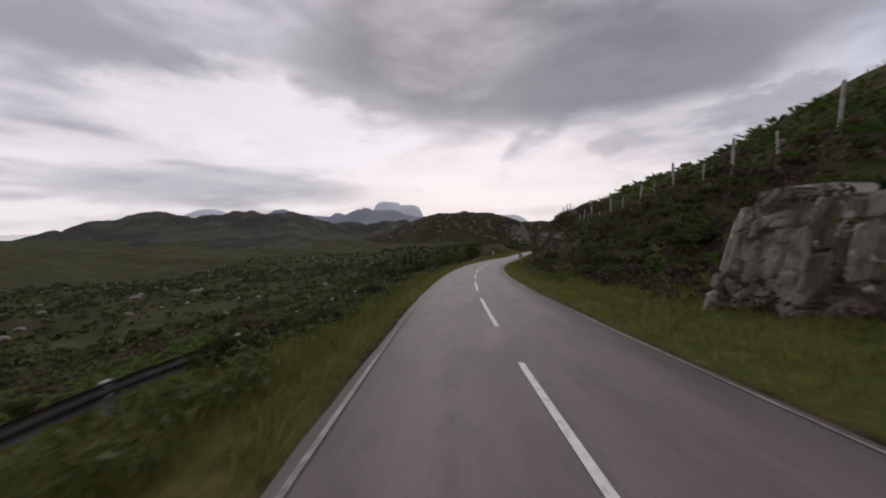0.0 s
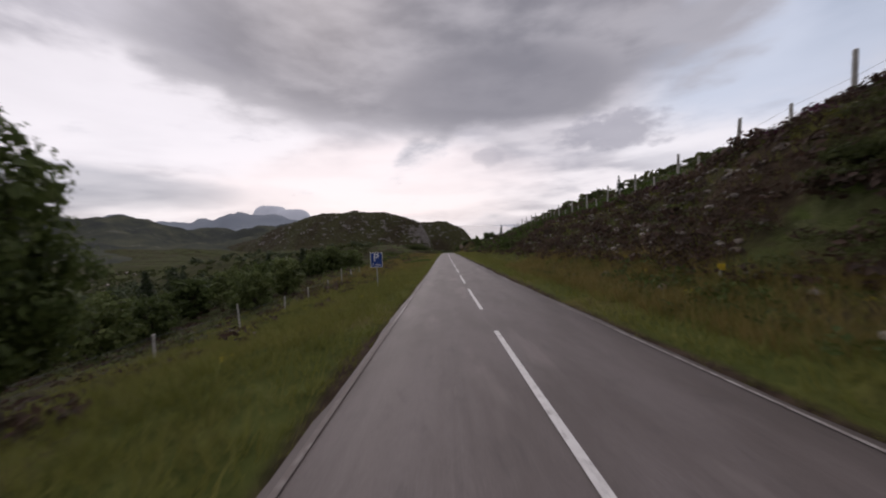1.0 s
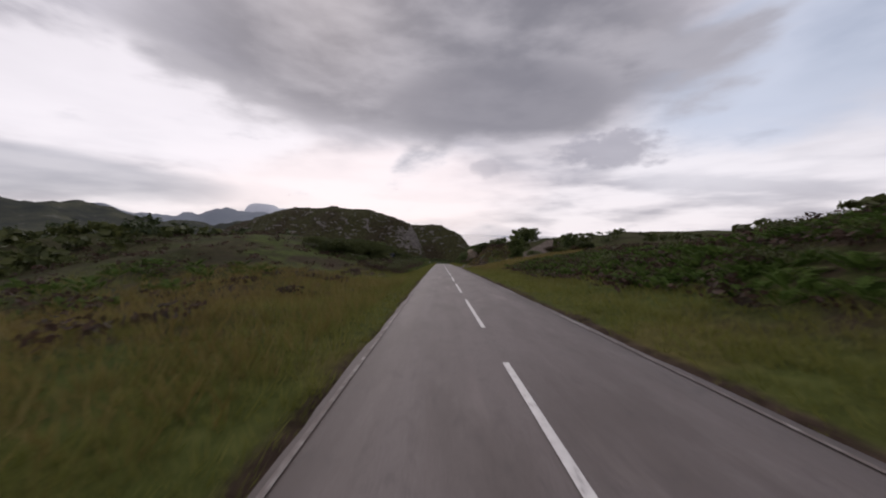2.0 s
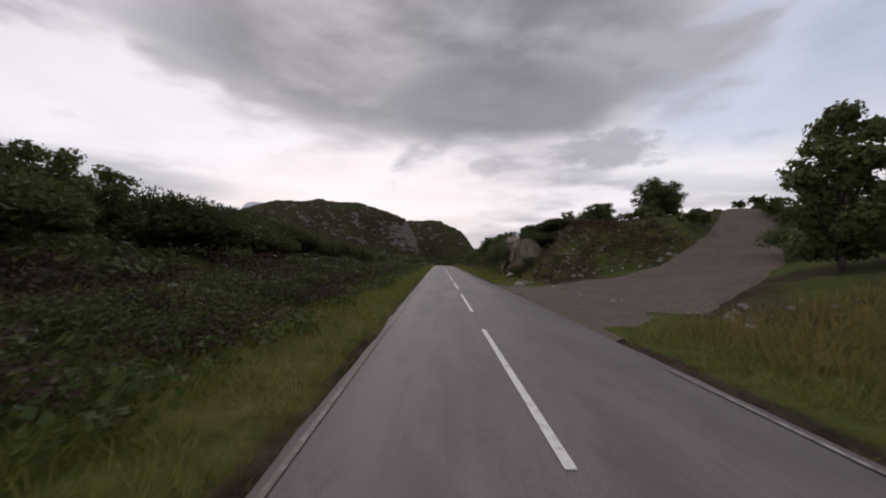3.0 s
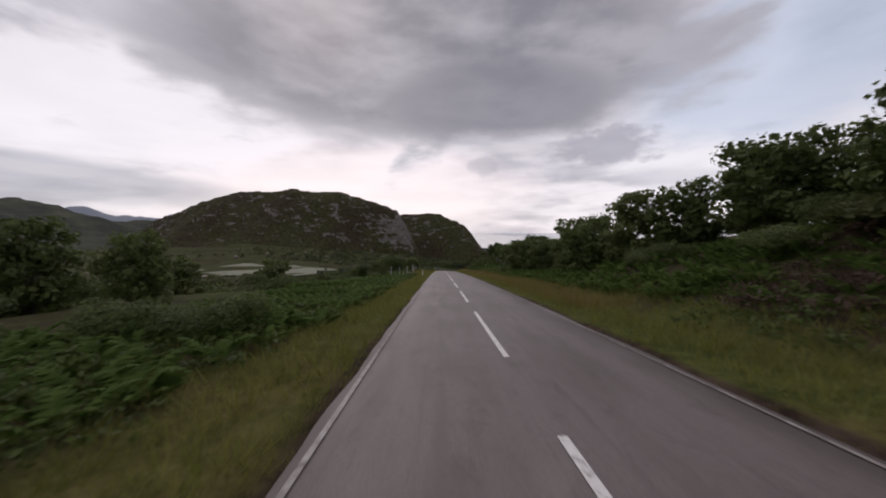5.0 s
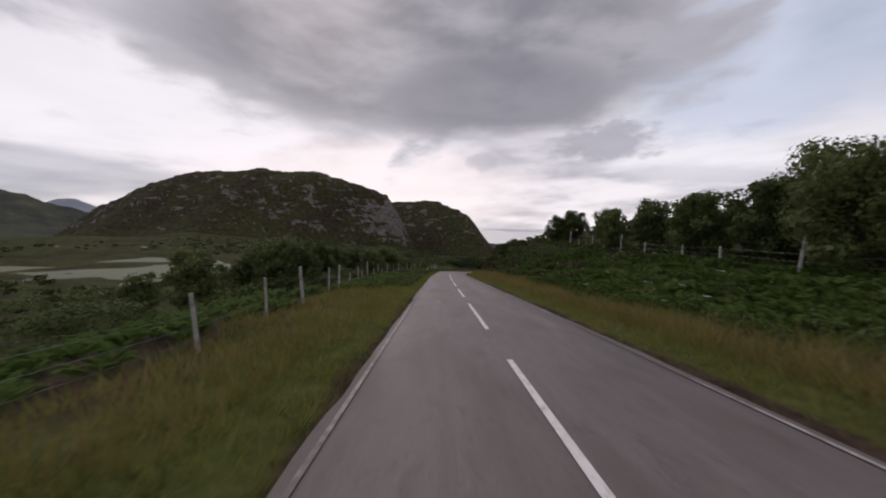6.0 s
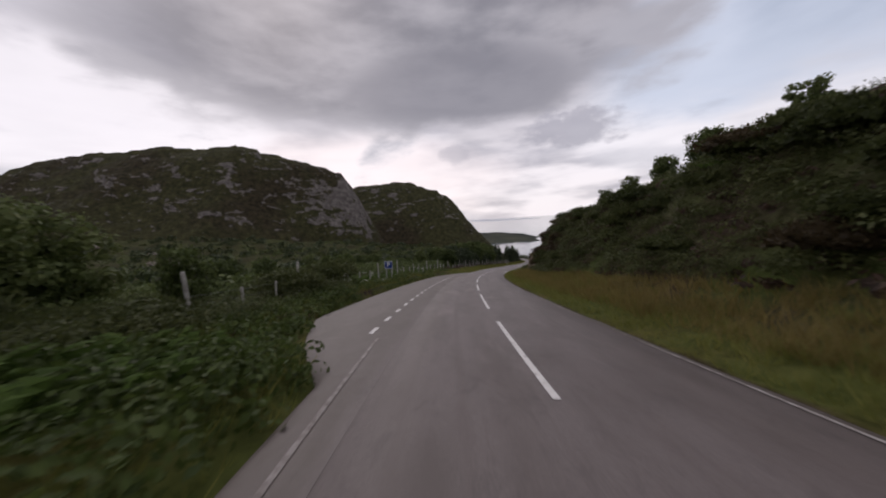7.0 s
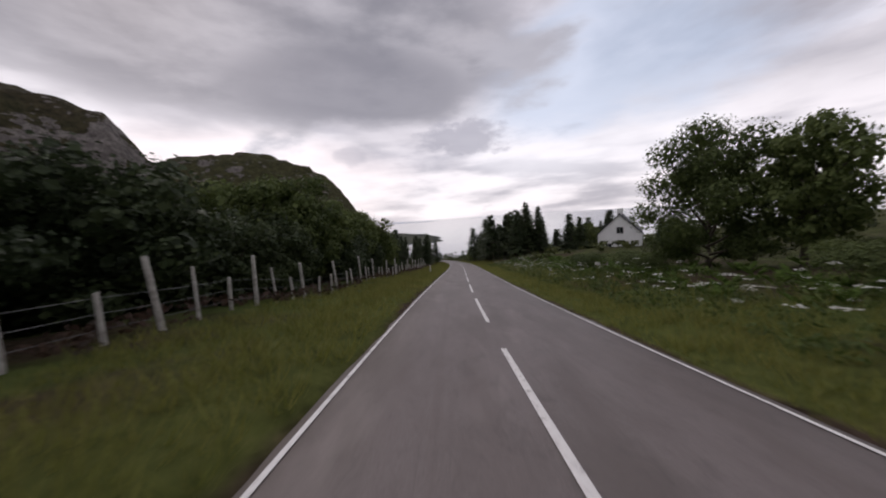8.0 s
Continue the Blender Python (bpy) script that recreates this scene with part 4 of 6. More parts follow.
def fence(label, stations, every, high_every, seed, wires=(.35, .7, 1.05), reach=0.0):
    """A post and wire fence through the stations (s, d)."""
    rnd = random.Random(seed)
    st = np.array(stations, float)
    root = thing("fence", land(st[0, 0], st[0, 1]), 0, label, "fence", "wire fences")
    base = root.matrix_basis.inverted()
    feet, n, s = [], 0, st[0, 0]
    while s < st[-1, 0]:
        d = float(np.interp(s, st[:, 0], st[:, 1])) + rnd.uniform(-.12, .12)
        p = land(s, d)
        tall = n % high_every == 0
        me = rnd.choice(TALL if tall else SHORT) if rnd.random() > .12 else rnd.choice(LEANT)
        part("post", me, root, at=base @ place(p, rnd.uniform(0, 360), 1.0, rnd.uniform(-4, 4), rnd.uniform(-4, 4)))
        feet.append(p)
        n += 1
        s += every * rnd.uniform(.85, 1.15)
    for h in wires:
        pieces = [rod(Vector(a) + Vector((0, 0, h)), Vector(b) + Vector((0, 0, h)), .006, sides=3) for a, b in zip(feet, feet[1:])]
        part("wire", solid("wire", joined(*pieces), M_wire), root, "thin galvanised wire", at=base)
    return root


fence("weathered grey post and wire fence on top of the rock cutting", ((-6, 15.5), (22, 14.5), (36, 12.8), (60, 13.2), (100, 13.4), (140, 15), (182, 18)), 2.4, 2, 3)
fence("weathered post and wire fence along the verge above the lochan", ((388, -9.6), (400, -8.8), (412, -8.0), (428, -9.2), (442, -10.6), (460, -11.4), (486, -10.5)), 4.2, 2, 5)
fence("pale weathered deer fence before the dark trees", ((492, -11.0), (515, -10.2), (540, -9.4), (560, -9.0)), 2.4, 3, 7)
fence("close-set pale fence posts before the dark conifers", ((560, -9.0), (590, -8.8), (640, -8.6)), 1.5, 3, 8)
fence("old post and wire fence among bracken and bushes", ((384, 13.5), (405, 14), (430, 15.5), (452, 17)), 4.2, 4, 9)
fence("old post and wire fence below the grassy verge", ((78, -15.5), (110, -14), (142, -15.5)), 5.5, 9, 15)
fence("short grey fence on the rise above the track", ((286, 15.0), (292, 14.2), (297, 14.0)), 2.6, 9, 11)
fence("old fence posts along the top of the bank", ((298, 12.6), (320, 12.8), (345, 13.5)), 7.0, 2, 13, wires=(.9,))
for s, d, k in ((288.5, 7.0, 0), (289.6, 6.6, 1)):
    tagged(new("stake", LEANT[k]), "broken grey wooden stake before the rock", "stake", "broken stakes").matrix_basis = place(land(s, d), 40 * k, .5, 18 - 30 * k, 10)

# ---- crash barrier ----
root = thing("crash_barrier", land(-18, -6.9), 0, "dull galvanised steel crash barrier on short posts", "barrier")
base = root.matrix_basis.inverted()
bs = np.arange(-18, 53.1, 1.0)
wave_d = np.array((0, -.03, -.07, -.03, .0, -.03, -.07, -.03, 0))
wave_z = np.array((-.155, -.13, -.085, -.04, 0, .04, .085, .13, .155))
rail_d = np.interp(bs, (-18, 42, 53), (-6.9, -7.0, -7.6))
drop = np.interp(bs, (-18, 49, 53), (.42, .42, .3))
P = land(bs, rail_d)[:, None, :] + np.zeros((1, 9, 3))
a = heading(bs)[:, None]
for back in (0, 1):
    Q = P.copy()
    off = -wave_d[None] + (.006 if back else 0)
    Q[..., 0] -= off * np.cos(a)
    Q[..., 1] -= off * np.sin(a)
    Q[..., 2] += drop[:, None] + wave_z[None]
    part("rail" if not back else "rail_back", mesh_of("rail", Q, grid_faces(len(bs), 9), M_barrier), root, at=base)
stub = solid("post", box(.1, .14, .9, (0, 0, .18)), M_steel)
for s in np.arange(-18, 52, 3.2):
    part("post", stub, root, at=base @ place(land(s, float(np.interp(s, bs, rail_d)) - .1), face(s)))


# ---- signs ----
def lettering(text, size, mat, name="letters"):
    cu = bpy.data.curves.new(name, "FONT")
    cu.body, cu.size, cu.align_x, cu.align_y, cu.extrude, cu.offset = text, size * K, "CENTER", "CENTER", .004 * K, .006 * K * size
    ob = bpy.data.objects.new(name, cu)
    scene.collection.objects.link(ob)
    bpy.context.view_layer.update()
    me = bpy.data.meshes.new_from_object(ob.evaluated_get(bpy.context.evaluated_depsgraph_get()))
    bpy.data.objects.remove(ob)
    me.materials.clear()
    me.materials.append(mat)
    return me


def upright(x, z, y=-.03):
    return pose(x * K, y * K, z * K, 90, 0, 0)


def parking_sign(s, d, high, wide, tall, words, label, posts=1):
    root = thing("parking_sign", land(s, d), face(s), label, "road sign", "blue parking signs")
    plate = part("plate", solid("plate", box(wide, .02, tall, (0, 0, high), .005), M_sign_blue), root, "blue sign plate")
    rim = [box(.035, .026, tall, (x, 0, high)) for x in (-wide / 2, wide / 2)] + [box(wide + .035, .026, .035, (0, 0, z)) for z in (high - tall / 2, high + tall / 2)]
    part("border", solid("border", joined(*rim), M_sign_white), plate, "white border")
    part("letter", lettering("P", tall * (.78 if words else .95), M_sign_white), plate, "white letter P", upright(-wide * .02, high + (tall * .14 if words else 0), -.016))
    if words:
        for word, x in zip(words.split(), (-.28, .12)):
            part("word", lettering(word, tall * .23, M_sign_white), plate, "white lettering", upright(x * wide, high - tall * .33, -.016))
    for x in ((0,) if posts == 1 else (-wide * .32, wide * .32)):
        part("post", solid("post", rod((x, .05, -.5), (x, .05, high + tall * .45), .04), M_steel), root, "grey steel post")


parking_sign(110.3, -6.2, 1.95, .82, 1.0, "½ mile", "blue parking sign on a grey post in the grass verge")
parking_sign(513.5, -9.2, 1.75, .80, .72, "", "blue parking sign standing behind the lay-by", 2)

# the back of a warning sign
root = thing("warning_sign", land(66.5, 5.7), face(66.5), "grey back of a triangular warning sign on a post", "road sign")
bm = bmesh.new()
tri = [(-.5, 0, 1.55), (.5, 0, 1.55), (0, 0, 2.42)]
low_ring = [bm.verts.new((x, -.012, z)) for x, y, z in tri]
high_ring = [bm.verts.new((x, .012, z)) for x, y, z in tri]
bm.faces.new(low_ring)
bm.faces.new(high_ring[::-1])
for k in range(3):
    bm.faces.new((low_ring[k], high_ring[k], high_ring[(k + 1) % 3], low_ring[(k + 1) % 3]))
bmesh.ops.recalc_face_normals(bm, faces=bm.faces)
part("plate", solid("plate", bm, M_sign_back), root, "bare grey sign back")
part("brace", solid("brace", box(.7, .03, .05, (0, -.03, 1.75)), M_steel), root)
part("sub_plate", solid("sub_plate", box(.62, .02, .2, (0, .0, 1.36), .004), M_sign_back), root)
part("post", solid("post", rod((0, -.06, -.5), (0, -.06, 2.3), .045), M_steel), root)

# dark notice board on the bank
root = thing("notice_board", land(248.9, -10.4), face(248.9) + 12, "dark slate-blue notice board with pale lines of writing", "sign")
part("panel", solid("panel", box(1.2, .05, .95, (0, 0, 1.0), .01), M_board), root, "dark panel")
for z, w in ((1.40, 1.12), (1.2, .16), (1.02, .62), (.76, .62)):
    part("line_of_writing", solid("line", box(w, .012, .07, (0, -.032, z)), M_letters), root, "pale bar of writing")
for x in (-.4, .4):
    part("post", solid("post", box(.1, .1, 1.9, (x, .08, .45)), M_post), root, "grey wooden post")

# small yellow marker by the rocks and a marker post far down the verge
root = thing("marker_post", land(97.5, 7.3), face(97.5), "small yellow plastic marker plate on a stub", "marker", "verge markers")
part("plate", solid("plate", box(.24, .03, .2, (0, 0, .36), .01), M_yellow), root, "yellow plate")
part("stub", solid("stub", box(.06, .06, .7, (0, .04, .1)), M_post), root)
root = thing("marker_post", land(389, -4.4), face(389), "white verge marker post with a yellow reflector", "marker", "verge markers")
part("post", solid("post", box(.12, .1, 1.3, (0, 0, .45), .02), M_sign_white), root)
part("reflector", solid("reflector", box(.09, .02, .16, (0, -.06, .9)), M_yellow), root, "yellow reflector")
for s, d in ((472, -5.0), (610, -5.0)):
    copy_thing(root, place(land(s, d), face(s)))

# ---- white house among the trees ----
HS, HD = 634.0, 32.5
p = land(HS, HD, -.4)
root = thing("house", p, face(HS) + 62, "white rendered house with a slate roof beyond the trees", "house")
L, W_, EA, RI = 13.0, 7.4, 3.6, 7.2
bm = bmesh.new()
prof = [(-W_ / 2, -1.5), (W_ / 2, -1.5), (W_ / 2, EA), (0, RI), (-W_ / 2, EA)]
ends = [[bm.verts.new((x, y, z)) for y, z in prof] for x in (-L / 2, L / 2)]
bm.faces.new(ends[0][::-1])
bm.faces.new(ends[1])
for k in range(5):
    bm.faces.new((ends[0][k], ends[0][(k + 1) % 5], ends[1][(k + 1) % 5], ends[1][k]))
bmesh.ops.recalc_face_normals(bm, faces=bm.faces)
part("wall", solid("wall", bm, M_render), root, "white rendered walls")
for side in (-1, 1):
    rise = math.degrees(math.atan2(RI - EA, W_ / 2))
    slope = box(L + .5, math.hypot(RI - EA, W_ / 2) + .45, .14)
    bmesh.ops.transform(slope, matrix=pose(0, side * W_ / 4 * 1.02, (RI + EA) / 2 + .1, -side * rise, 0, 0), verts=slope.verts)
    part("roof", solid("roof", slope, M_slate), root, "dark slate roof slope")
for x in (-L / 2 + .6, L / 2 - .6):
    part("chimney", solid("chimney", box(.9, .7, 1.5, (x, 0, RI + .45), .03), M_render), root, "rendered chimney stack")


def house_window(x, y, z, w, h, turn):
    m = pose(x * K, y * K, z * K, 0, 0, turn)
    rim = [box(.08, .09, h, (q, -.02, 0)) for q in (-w / 2, w / 2)] + [box(w + .08, .09, .08, (0, -.02, q)) for q in (-h / 2, h / 2)] + [box(.06, .08, h, (0, -.02, 0))]
    win = part("window", solid("window", joined(*rim), M_frame), root, "grey-white window frame", m)
    for q in (-w / 4, w / 4):
        part("pane", solid("pane", box(w / 2 - .08, .03, h - .1, (q, -.012, 0)), M_glass), win, "dark window pane")


for x, z in ((-L / 2, 4.3), (-L / 2, 1.2)):
    for y in ((-.1,) if z > 3 else (-1.9, 1.9)):
        house_window(x - .01, y, z, 1.1, 1.2, -90)
for x in (-4, 0, 4):
    house_window(x, -W_ / 2 - .01, 1.3, 1.2, 1.2, 0)


# ---- plants: small templates, then stamped over the land ----
rng = np.random.default_rng(7)


def turned(n, tip=0.0):
    """n random turns about the upright, tipped a little."""
    a = rng.uniform(0, 2 * math.pi, n)
    c, s = np.cos(a), np.sin(a)
    m = np.zeros((n, 3, 3))
    m[:, 0, 0], m[:, 0, 1], m[:, 1, 0], m[:, 1, 1], m[:, 2, 2] = c, -s, s, c, 1
    if tip:
        b = rng.normal(0, tip, (n, 2))
        m[:, 0, 2], m[:, 1, 2] = b[:, 0], b[:, 1]
    return m


def stamp(templates, places, sizes, tip=0.0, tall=None):
    """Copies of the templates (verts, faces) at the places, as one pair of arrays."""
    vs, fs, start = [], [], 0
    which = rng.integers(0, len(templates), len(places))
    for k, (v, f) in enumerate(templates):
        p = places[which == k]
        if not len(p):
            continue
        z = sizes[which == k][:, None, None]
        w = np.einsum("nij,vj->nvi", turned(len(p), tip), v) * z
        if tall is not None:
            w[..., 2] *= tall[which == k][:, None]
        w = w + p[:, None, :]
        vs.append(w.reshape(-1, 3))
        fs.append((f[None] + (np.arange(len(p)) * len(v))[:, None, None] + start).reshape(-1, f.shape[1]))
        start += len(p) * len(v)
    return np.concatenate(vs), np.concatenate(fs)


def scatter(zones, sink=.05, clear=.1):
    """Random places on the land: zones of (s0, s1, d0, d1, how many)."""
    out = []
    for s0, s1, d0, d1, n in zones:
        s, d = rng.uniform(s0, s1, n), d0 + (d1 - d0) * rng.random(n)
        keep = ~((s > 470) & (s < 543) & (d < 0) & (d > -.25 - bay_reach(s)))
        keep &= ~((d > 2.7) & (d < 31) & (np.abs(s - np.interp(d, TRACK_D, TRACK_S)) < np.interp(d, TRACK_D, TRACK_HALF) + clear))
        keep &= ~((s > 462) & (s < 545) & (d < -62) & (d > -168))
        out.append(np.stack((s[keep], d[keep]), 1))
    sd = np.concatenate(out)
    return land(sd[:, 0], sd[:, 1], -sink), sd


def stuff(name, arrays, mat, label, category):
    tagged(new(name, mesh_of(name, *arrays, mat, smooth=False)), label, category, kind="stuff")


def blades(n, high, spread_, wide, bend):
    """A tuft of leaning blades."""
    vs, fs = [], []
    for k in range(n):
        a, b = rng.uniform(0, 6.28), rng.uniform(0, 6.28)
        h, w = high * rng.uniform(.55, 1.1), wide * rng.uniform(.7, 1.3)
        r = spread_ * math.sqrt(rng.random())
        base = np.array((r * math.cos(a), r * math.sin(a), 0))
        side = np.array((math.cos(b), math.sin(b), 0)) * w
        out = np.array((math.cos(a), math.sin(a), 0)) * bend * h * rng.uniform(.3, 1.2)
        t = base + out + (0, 0, h)
        i = len(vs)
        vs += [base - side, base + side, t]
        fs.append((i, i + 1, i + 2))
    return np.array(vs), np.array(fs)


def frond(long, arch, pairs, wide):
    """One bracken frond: a bowed stalk with leaflets in pairs."""
    vs, fs = [], []
    u = np.linspace(0, 1, pairs + 2)
    x, z = long * (u * .85), long * (.62 * np.sin(u * arch))
    for k in range(1, pairs + 1):
        w = wide * long * math.sin(.35 + 2.6 * (k / (pairs + 1))) * (1 - .55 * k / (pairs + 1))
        if k < pairs * .22:
            continue
        p, q = np.array((x[k], 0, z[k])), np.array((x[k + 1], 0, z[k + 1]))
        for side in (-1, 1):
            tip = p + (q - p) * .9 + np.array((.04 * long, side * w, -.10 * w + rng.uniform(-.03, .03) * long))
            i = len(vs)
            vs += [p - (q - p) * .15, q, tip]
            fs.append((i, i + 1, i + 2) if side > 0 else (i, i + 2, i + 1))
    i = len(vs)
    vs += [(0, -.012, 0), (0, .012, 0), (x[-1], 0, z[-1]), (x[pairs // 2], -.01, z[pairs // 2])]
    fs += [(i, i + 1, i + 3), (i + 1, i + 2, i + 3)]
    return np.array(vs), fs


def bracken(n):
    vs, fs, start = [], [], 0
    for k in range(n):
        v, f = frond(rng.uniform(.75, 1.15), rng.uniform(1.7, 2.4), 8, rng.uniform(.26, .36))
        a = 6.283 * k / n + rng.uniform(-.4, .4)
        m = np.array(((math.cos(a), -math.sin(a), 0), (math.sin(a), math.cos(a), 0), (0, 0, 1)))
        vs.append(v @ m.T)
        fs += [(p + start, q + start, r + start) for p, q, r in f]
        start += len(v)
    return np.concatenate(vs), np.array(fs)


def leaves(points, outward, size, slim=.55, droop=0.0, loose=.42):
    """A quad leaf at each point, facing roughly outwards."""
    n = len(points)
    o = outward + rng.normal(0, loose, (n, 3))
    o /= np.linalg.norm(o, axis=1)[:, None]
    t = np.cross(o, rng.normal(0, 1, (n, 3)))
    t /= np.linalg.norm(t, axis=1)[:, None] + 1e-9
    t[:, 2] -= droop
    b = np.cross(o, t)
    z = (size * rng.uniform(.6, 1.35, n))[:, None]
    v = np.stack((points - t * z * .5, points + b * z * slim * .5 + o * z * .06, points + t * z * .5, points - b * z * slim * .5 + o * z * .06), 1)
    return v.reshape(-1, 3), np.arange(n * 4).reshape(-1, 4)


def lumps(count, lean=1.0, low=-.25):
    """Directions and swellings of an uneven crown."""
    d = rng.normal(0, 1, (count, 3))
    d /= np.linalg.norm(d, axis=1)[:, None]
    d[:, 2] = np.abs(d[:, 2]) * lean + low
    return d, rng.uniform(.32, .6, count)


def puff(n, size, squat=.8, count=7, low=0.0, slim=.55, leaf_up=.0, fill=.35):
    """A bush of leaf quads over a few overlapping swellings; about one across, standing on z 0."""
    d, r = lumps(count, .8, low)
    mids = d * np.array((.34, .34, .30 * squat)) + np.array((0, 0, .34 * squat))
    k = rng.integers(0, count, n)
    o = rng.normal(0, 1, (n, 3))
    o /= np.linalg.norm(o, axis=1)[:, None]
    o[:, 2] = np.where(o[:, 2] < -.35, -o[:, 2], o[:, 2])
    rad = r[k] * .55 * (1 - fill * rng.random(n) ** 2)
    p = mids[k] + o * rad[:, None] * np.array((1, 1, squat))
    p[:, 2] = np.abs(p[:, 2])
    o[:, 2] += leaf_up
    return leaves(p, o, size, slim)


def spiky(n, length, squat=.8, count=7):
    """A gorse bush: bristling shoots that point up and out."""
    d, r = lumps(count, .8, 0)
    mids = d * np.array((.34, .34, .28 * squat)) + np.array((0, 0, .30 * squat))
    k = rng.integers(0, count, n)
    o = rng.normal(0, 1, (n, 3))
    o[:, 2] = np.abs(o[:, 2]) * .9 - .1
    o /= np.linalg.norm(o, axis=1)[:, None]
    p = mids[k] + o * (r[k] * .50 * (1 - .4 * rng.random(n) ** 2))[:, None] * np.array((1, 1, squat))
    p[:, 2] = np.abs(p[:, 2])
    t = o + rng.normal(0, .35, (n, 3)) + (0, 0, .45)
    t /= np.linalg.norm(t, axis=1)[:, None]
    b = np.cross(t, rng.normal(0, 1, (n, 3)))
    b /= np.linalg.norm(b, axis=1)[:, None]
    z = (length * rng.uniform(.6, 1.4, n))[:, None]
    v = np.stack((p - t * z * .3 + b * z * .3, p - t * z * .3 - b * z * .3, p + t * z * .8), 1).reshape(-1, 3)
    f = np.arange(n * 3).reshape(-1, 3)
    c = n // 4
    w, g = leaves(mids[k[:c]] + (p[:c] - mids[k[:c]]) * .72, o[:c], length * 1.9, .9)
    w[:, 2] = np.abs(w[:, 2])
    g = np.concatenate((g[:, :3], g[:, (0, 2, 3)])) + len(v)
    return np.concatenate((v, w)), np.concatenate((f, g))


TUFT = [blades(11, .42, .24, .015, .8) for _ in range(6)]
TUFT_TALL = [blades(11, .72, .22, .013, .6) for _ in range(6)]
FERN = [bracken(4) for _ in range(5)]
HEATH = [puff(26, .19, .6, 4) for _ in range(5)]
HEATH_FINE = [puff(64, .085, .6, 6, 0, .6, .2) for _ in range(4)]
SCRUB = [puff(18, .44, .6, 5) for _ in range(4)]

# verge grass, short and green along the edge
p, sd = scatter(((-12, 700, -3.08, -5.6, 19000), (-12, 700, 3.02, 5.8, 19000), (-12, 470, -3.05, -3.5, 5000), (27, 100, 11, 14.5, 2600), (-12, 485, -5.0, -9, 8000), (70, 135, -5, -14, 3500), (540, 680, -5, -8.5, 3000), (-12, 255, 5.4, 8.6, 5000), (276, 680, 5.4, 8.6, 6500), (500, 545, 4.4, 7.8, 2600)))
edge = np.clip((np.abs(sd[:, 1]) - 2.8) / .9, .35, 1)
stuff("verge_grass", stamp(TUFT, p, edge * rng.uniform(.5, 1.05, len(p)), .12), M_grass, "green grass along the road's verges", "grass")
# moor grass, mixed straw and green
p, sd = scatter(((-12, 48, -4.2, -5.4, 2600), (-12, 240, -4.2, -11, 6500), (64, 150, -4.2, -16, 6400), (110, 215, -3.8, -26, 6500), (300, 430, -4.2, -9, 2600), (-12, 255, 4.6, 8.4, 4500), (225, 258, 4.0, 15, 2600), (276, 440, 4.2, 8, 3200), (560, 690, 4.2, 11, 2600), (540, 690, -4.2, -8, 2200), (-12, 120, -11, -40, 4200), (-10, 230, 12, 30, 4500), (98, 134, 8.4, 14, 1500), (486, 545, -7.2, -10, 1500)))
stuff("moor_grass", stamp(TUFT_TALL, p, rng.uniform(.42, .85, len(p)), .2), M_mixed, "tufted moor grass, straw-coloured and green", "grass")
# dry orange grass
p, sd = scatter(((92, 120, 4.6, 8.2, 1300), (436, 508, 4.7, 7.9, 2300), (508, 540, 4.6, 7.4, 650), (380, 405, 4.4, 9, 1000), (126, 215, -4.3, -18, 4600), (404, 440, 4.6, 6.2, 700), (398, 426, -4.2, -8.5, 250), (348, 384, 4.2, 6.5, 700), (234, 258, 4.8, 22, 2400), (274, 281, 6.0, 20, 520)))
stuff("dry_grass", stamp(TUFT_TALL, p, rng.uniform(.7, 1.15, len(p)), .16), M_straw, "tall dry orange-brown grass in the verge", "grass")
# bracken
p, sd = scatter(((302, 345, -6.2, -20, 1300), (345, 392, -5.5, -16, 900), (428, 488, -6.0, -9.2, 700), (392, 430, -9, -18, 500), (505, 560, -9.8, -14, 300), (314, 350, 7.6, 20, 900), (345, 384, 7, 18, 800), (384, 462, 7.8, 18, 1800), (438, 476, 8.6, 15, 1300), (456, 520, 12, 20, 300), (-10, 70, -7.5, -24, 600), (120, 200, 12, 26, 500), (40, 110, 13, 26, 400), (150, 215, -14, -26, 300), (0, 40, 8.5, 22, 600), (110, 134, 12.5, 18, 200), (134, 236, 7.8, 20, 2100), (143, 152, -4.6, -8.2, 80), (160, 172, -6, -12, 70), (560, 640, 9, 16, 300)))
stuff("bracken", stamp(FERN, p, rng.uniform(.5, .9, len(p)), .18), M_bracken, "waist-high green bracken", "bracken")
# broad-leaved weeds and brambles
WEED = [puff(26, .165, .7, 5, 0, .6, .3) for _ in range(4)]
p, sd = scatter(((430, 487, -4.2, -9.5, 2000), (484, 500, -4.4, -12, 900), (302, 392, -5.4, -10, 1300), (384, 446, 6.6, 12, 900), (-6, 60, -4.6, -6.6, 700), (486, 545, -7.4, -10.5, 700), (562, 640, 5.4, 12, 1000), (20, 112, 5.0, 7.6, 500), (280, 345, 5.6, 8.6, 500), (226, 300, -4.8, -8.5, 800)))
stuff("verge_weeds", stamp(WEED, p, rng.uniform(.45, 1.05, len(p)), .2), M_weed, "leafy green weeds and brambles beside the road", "weeds")
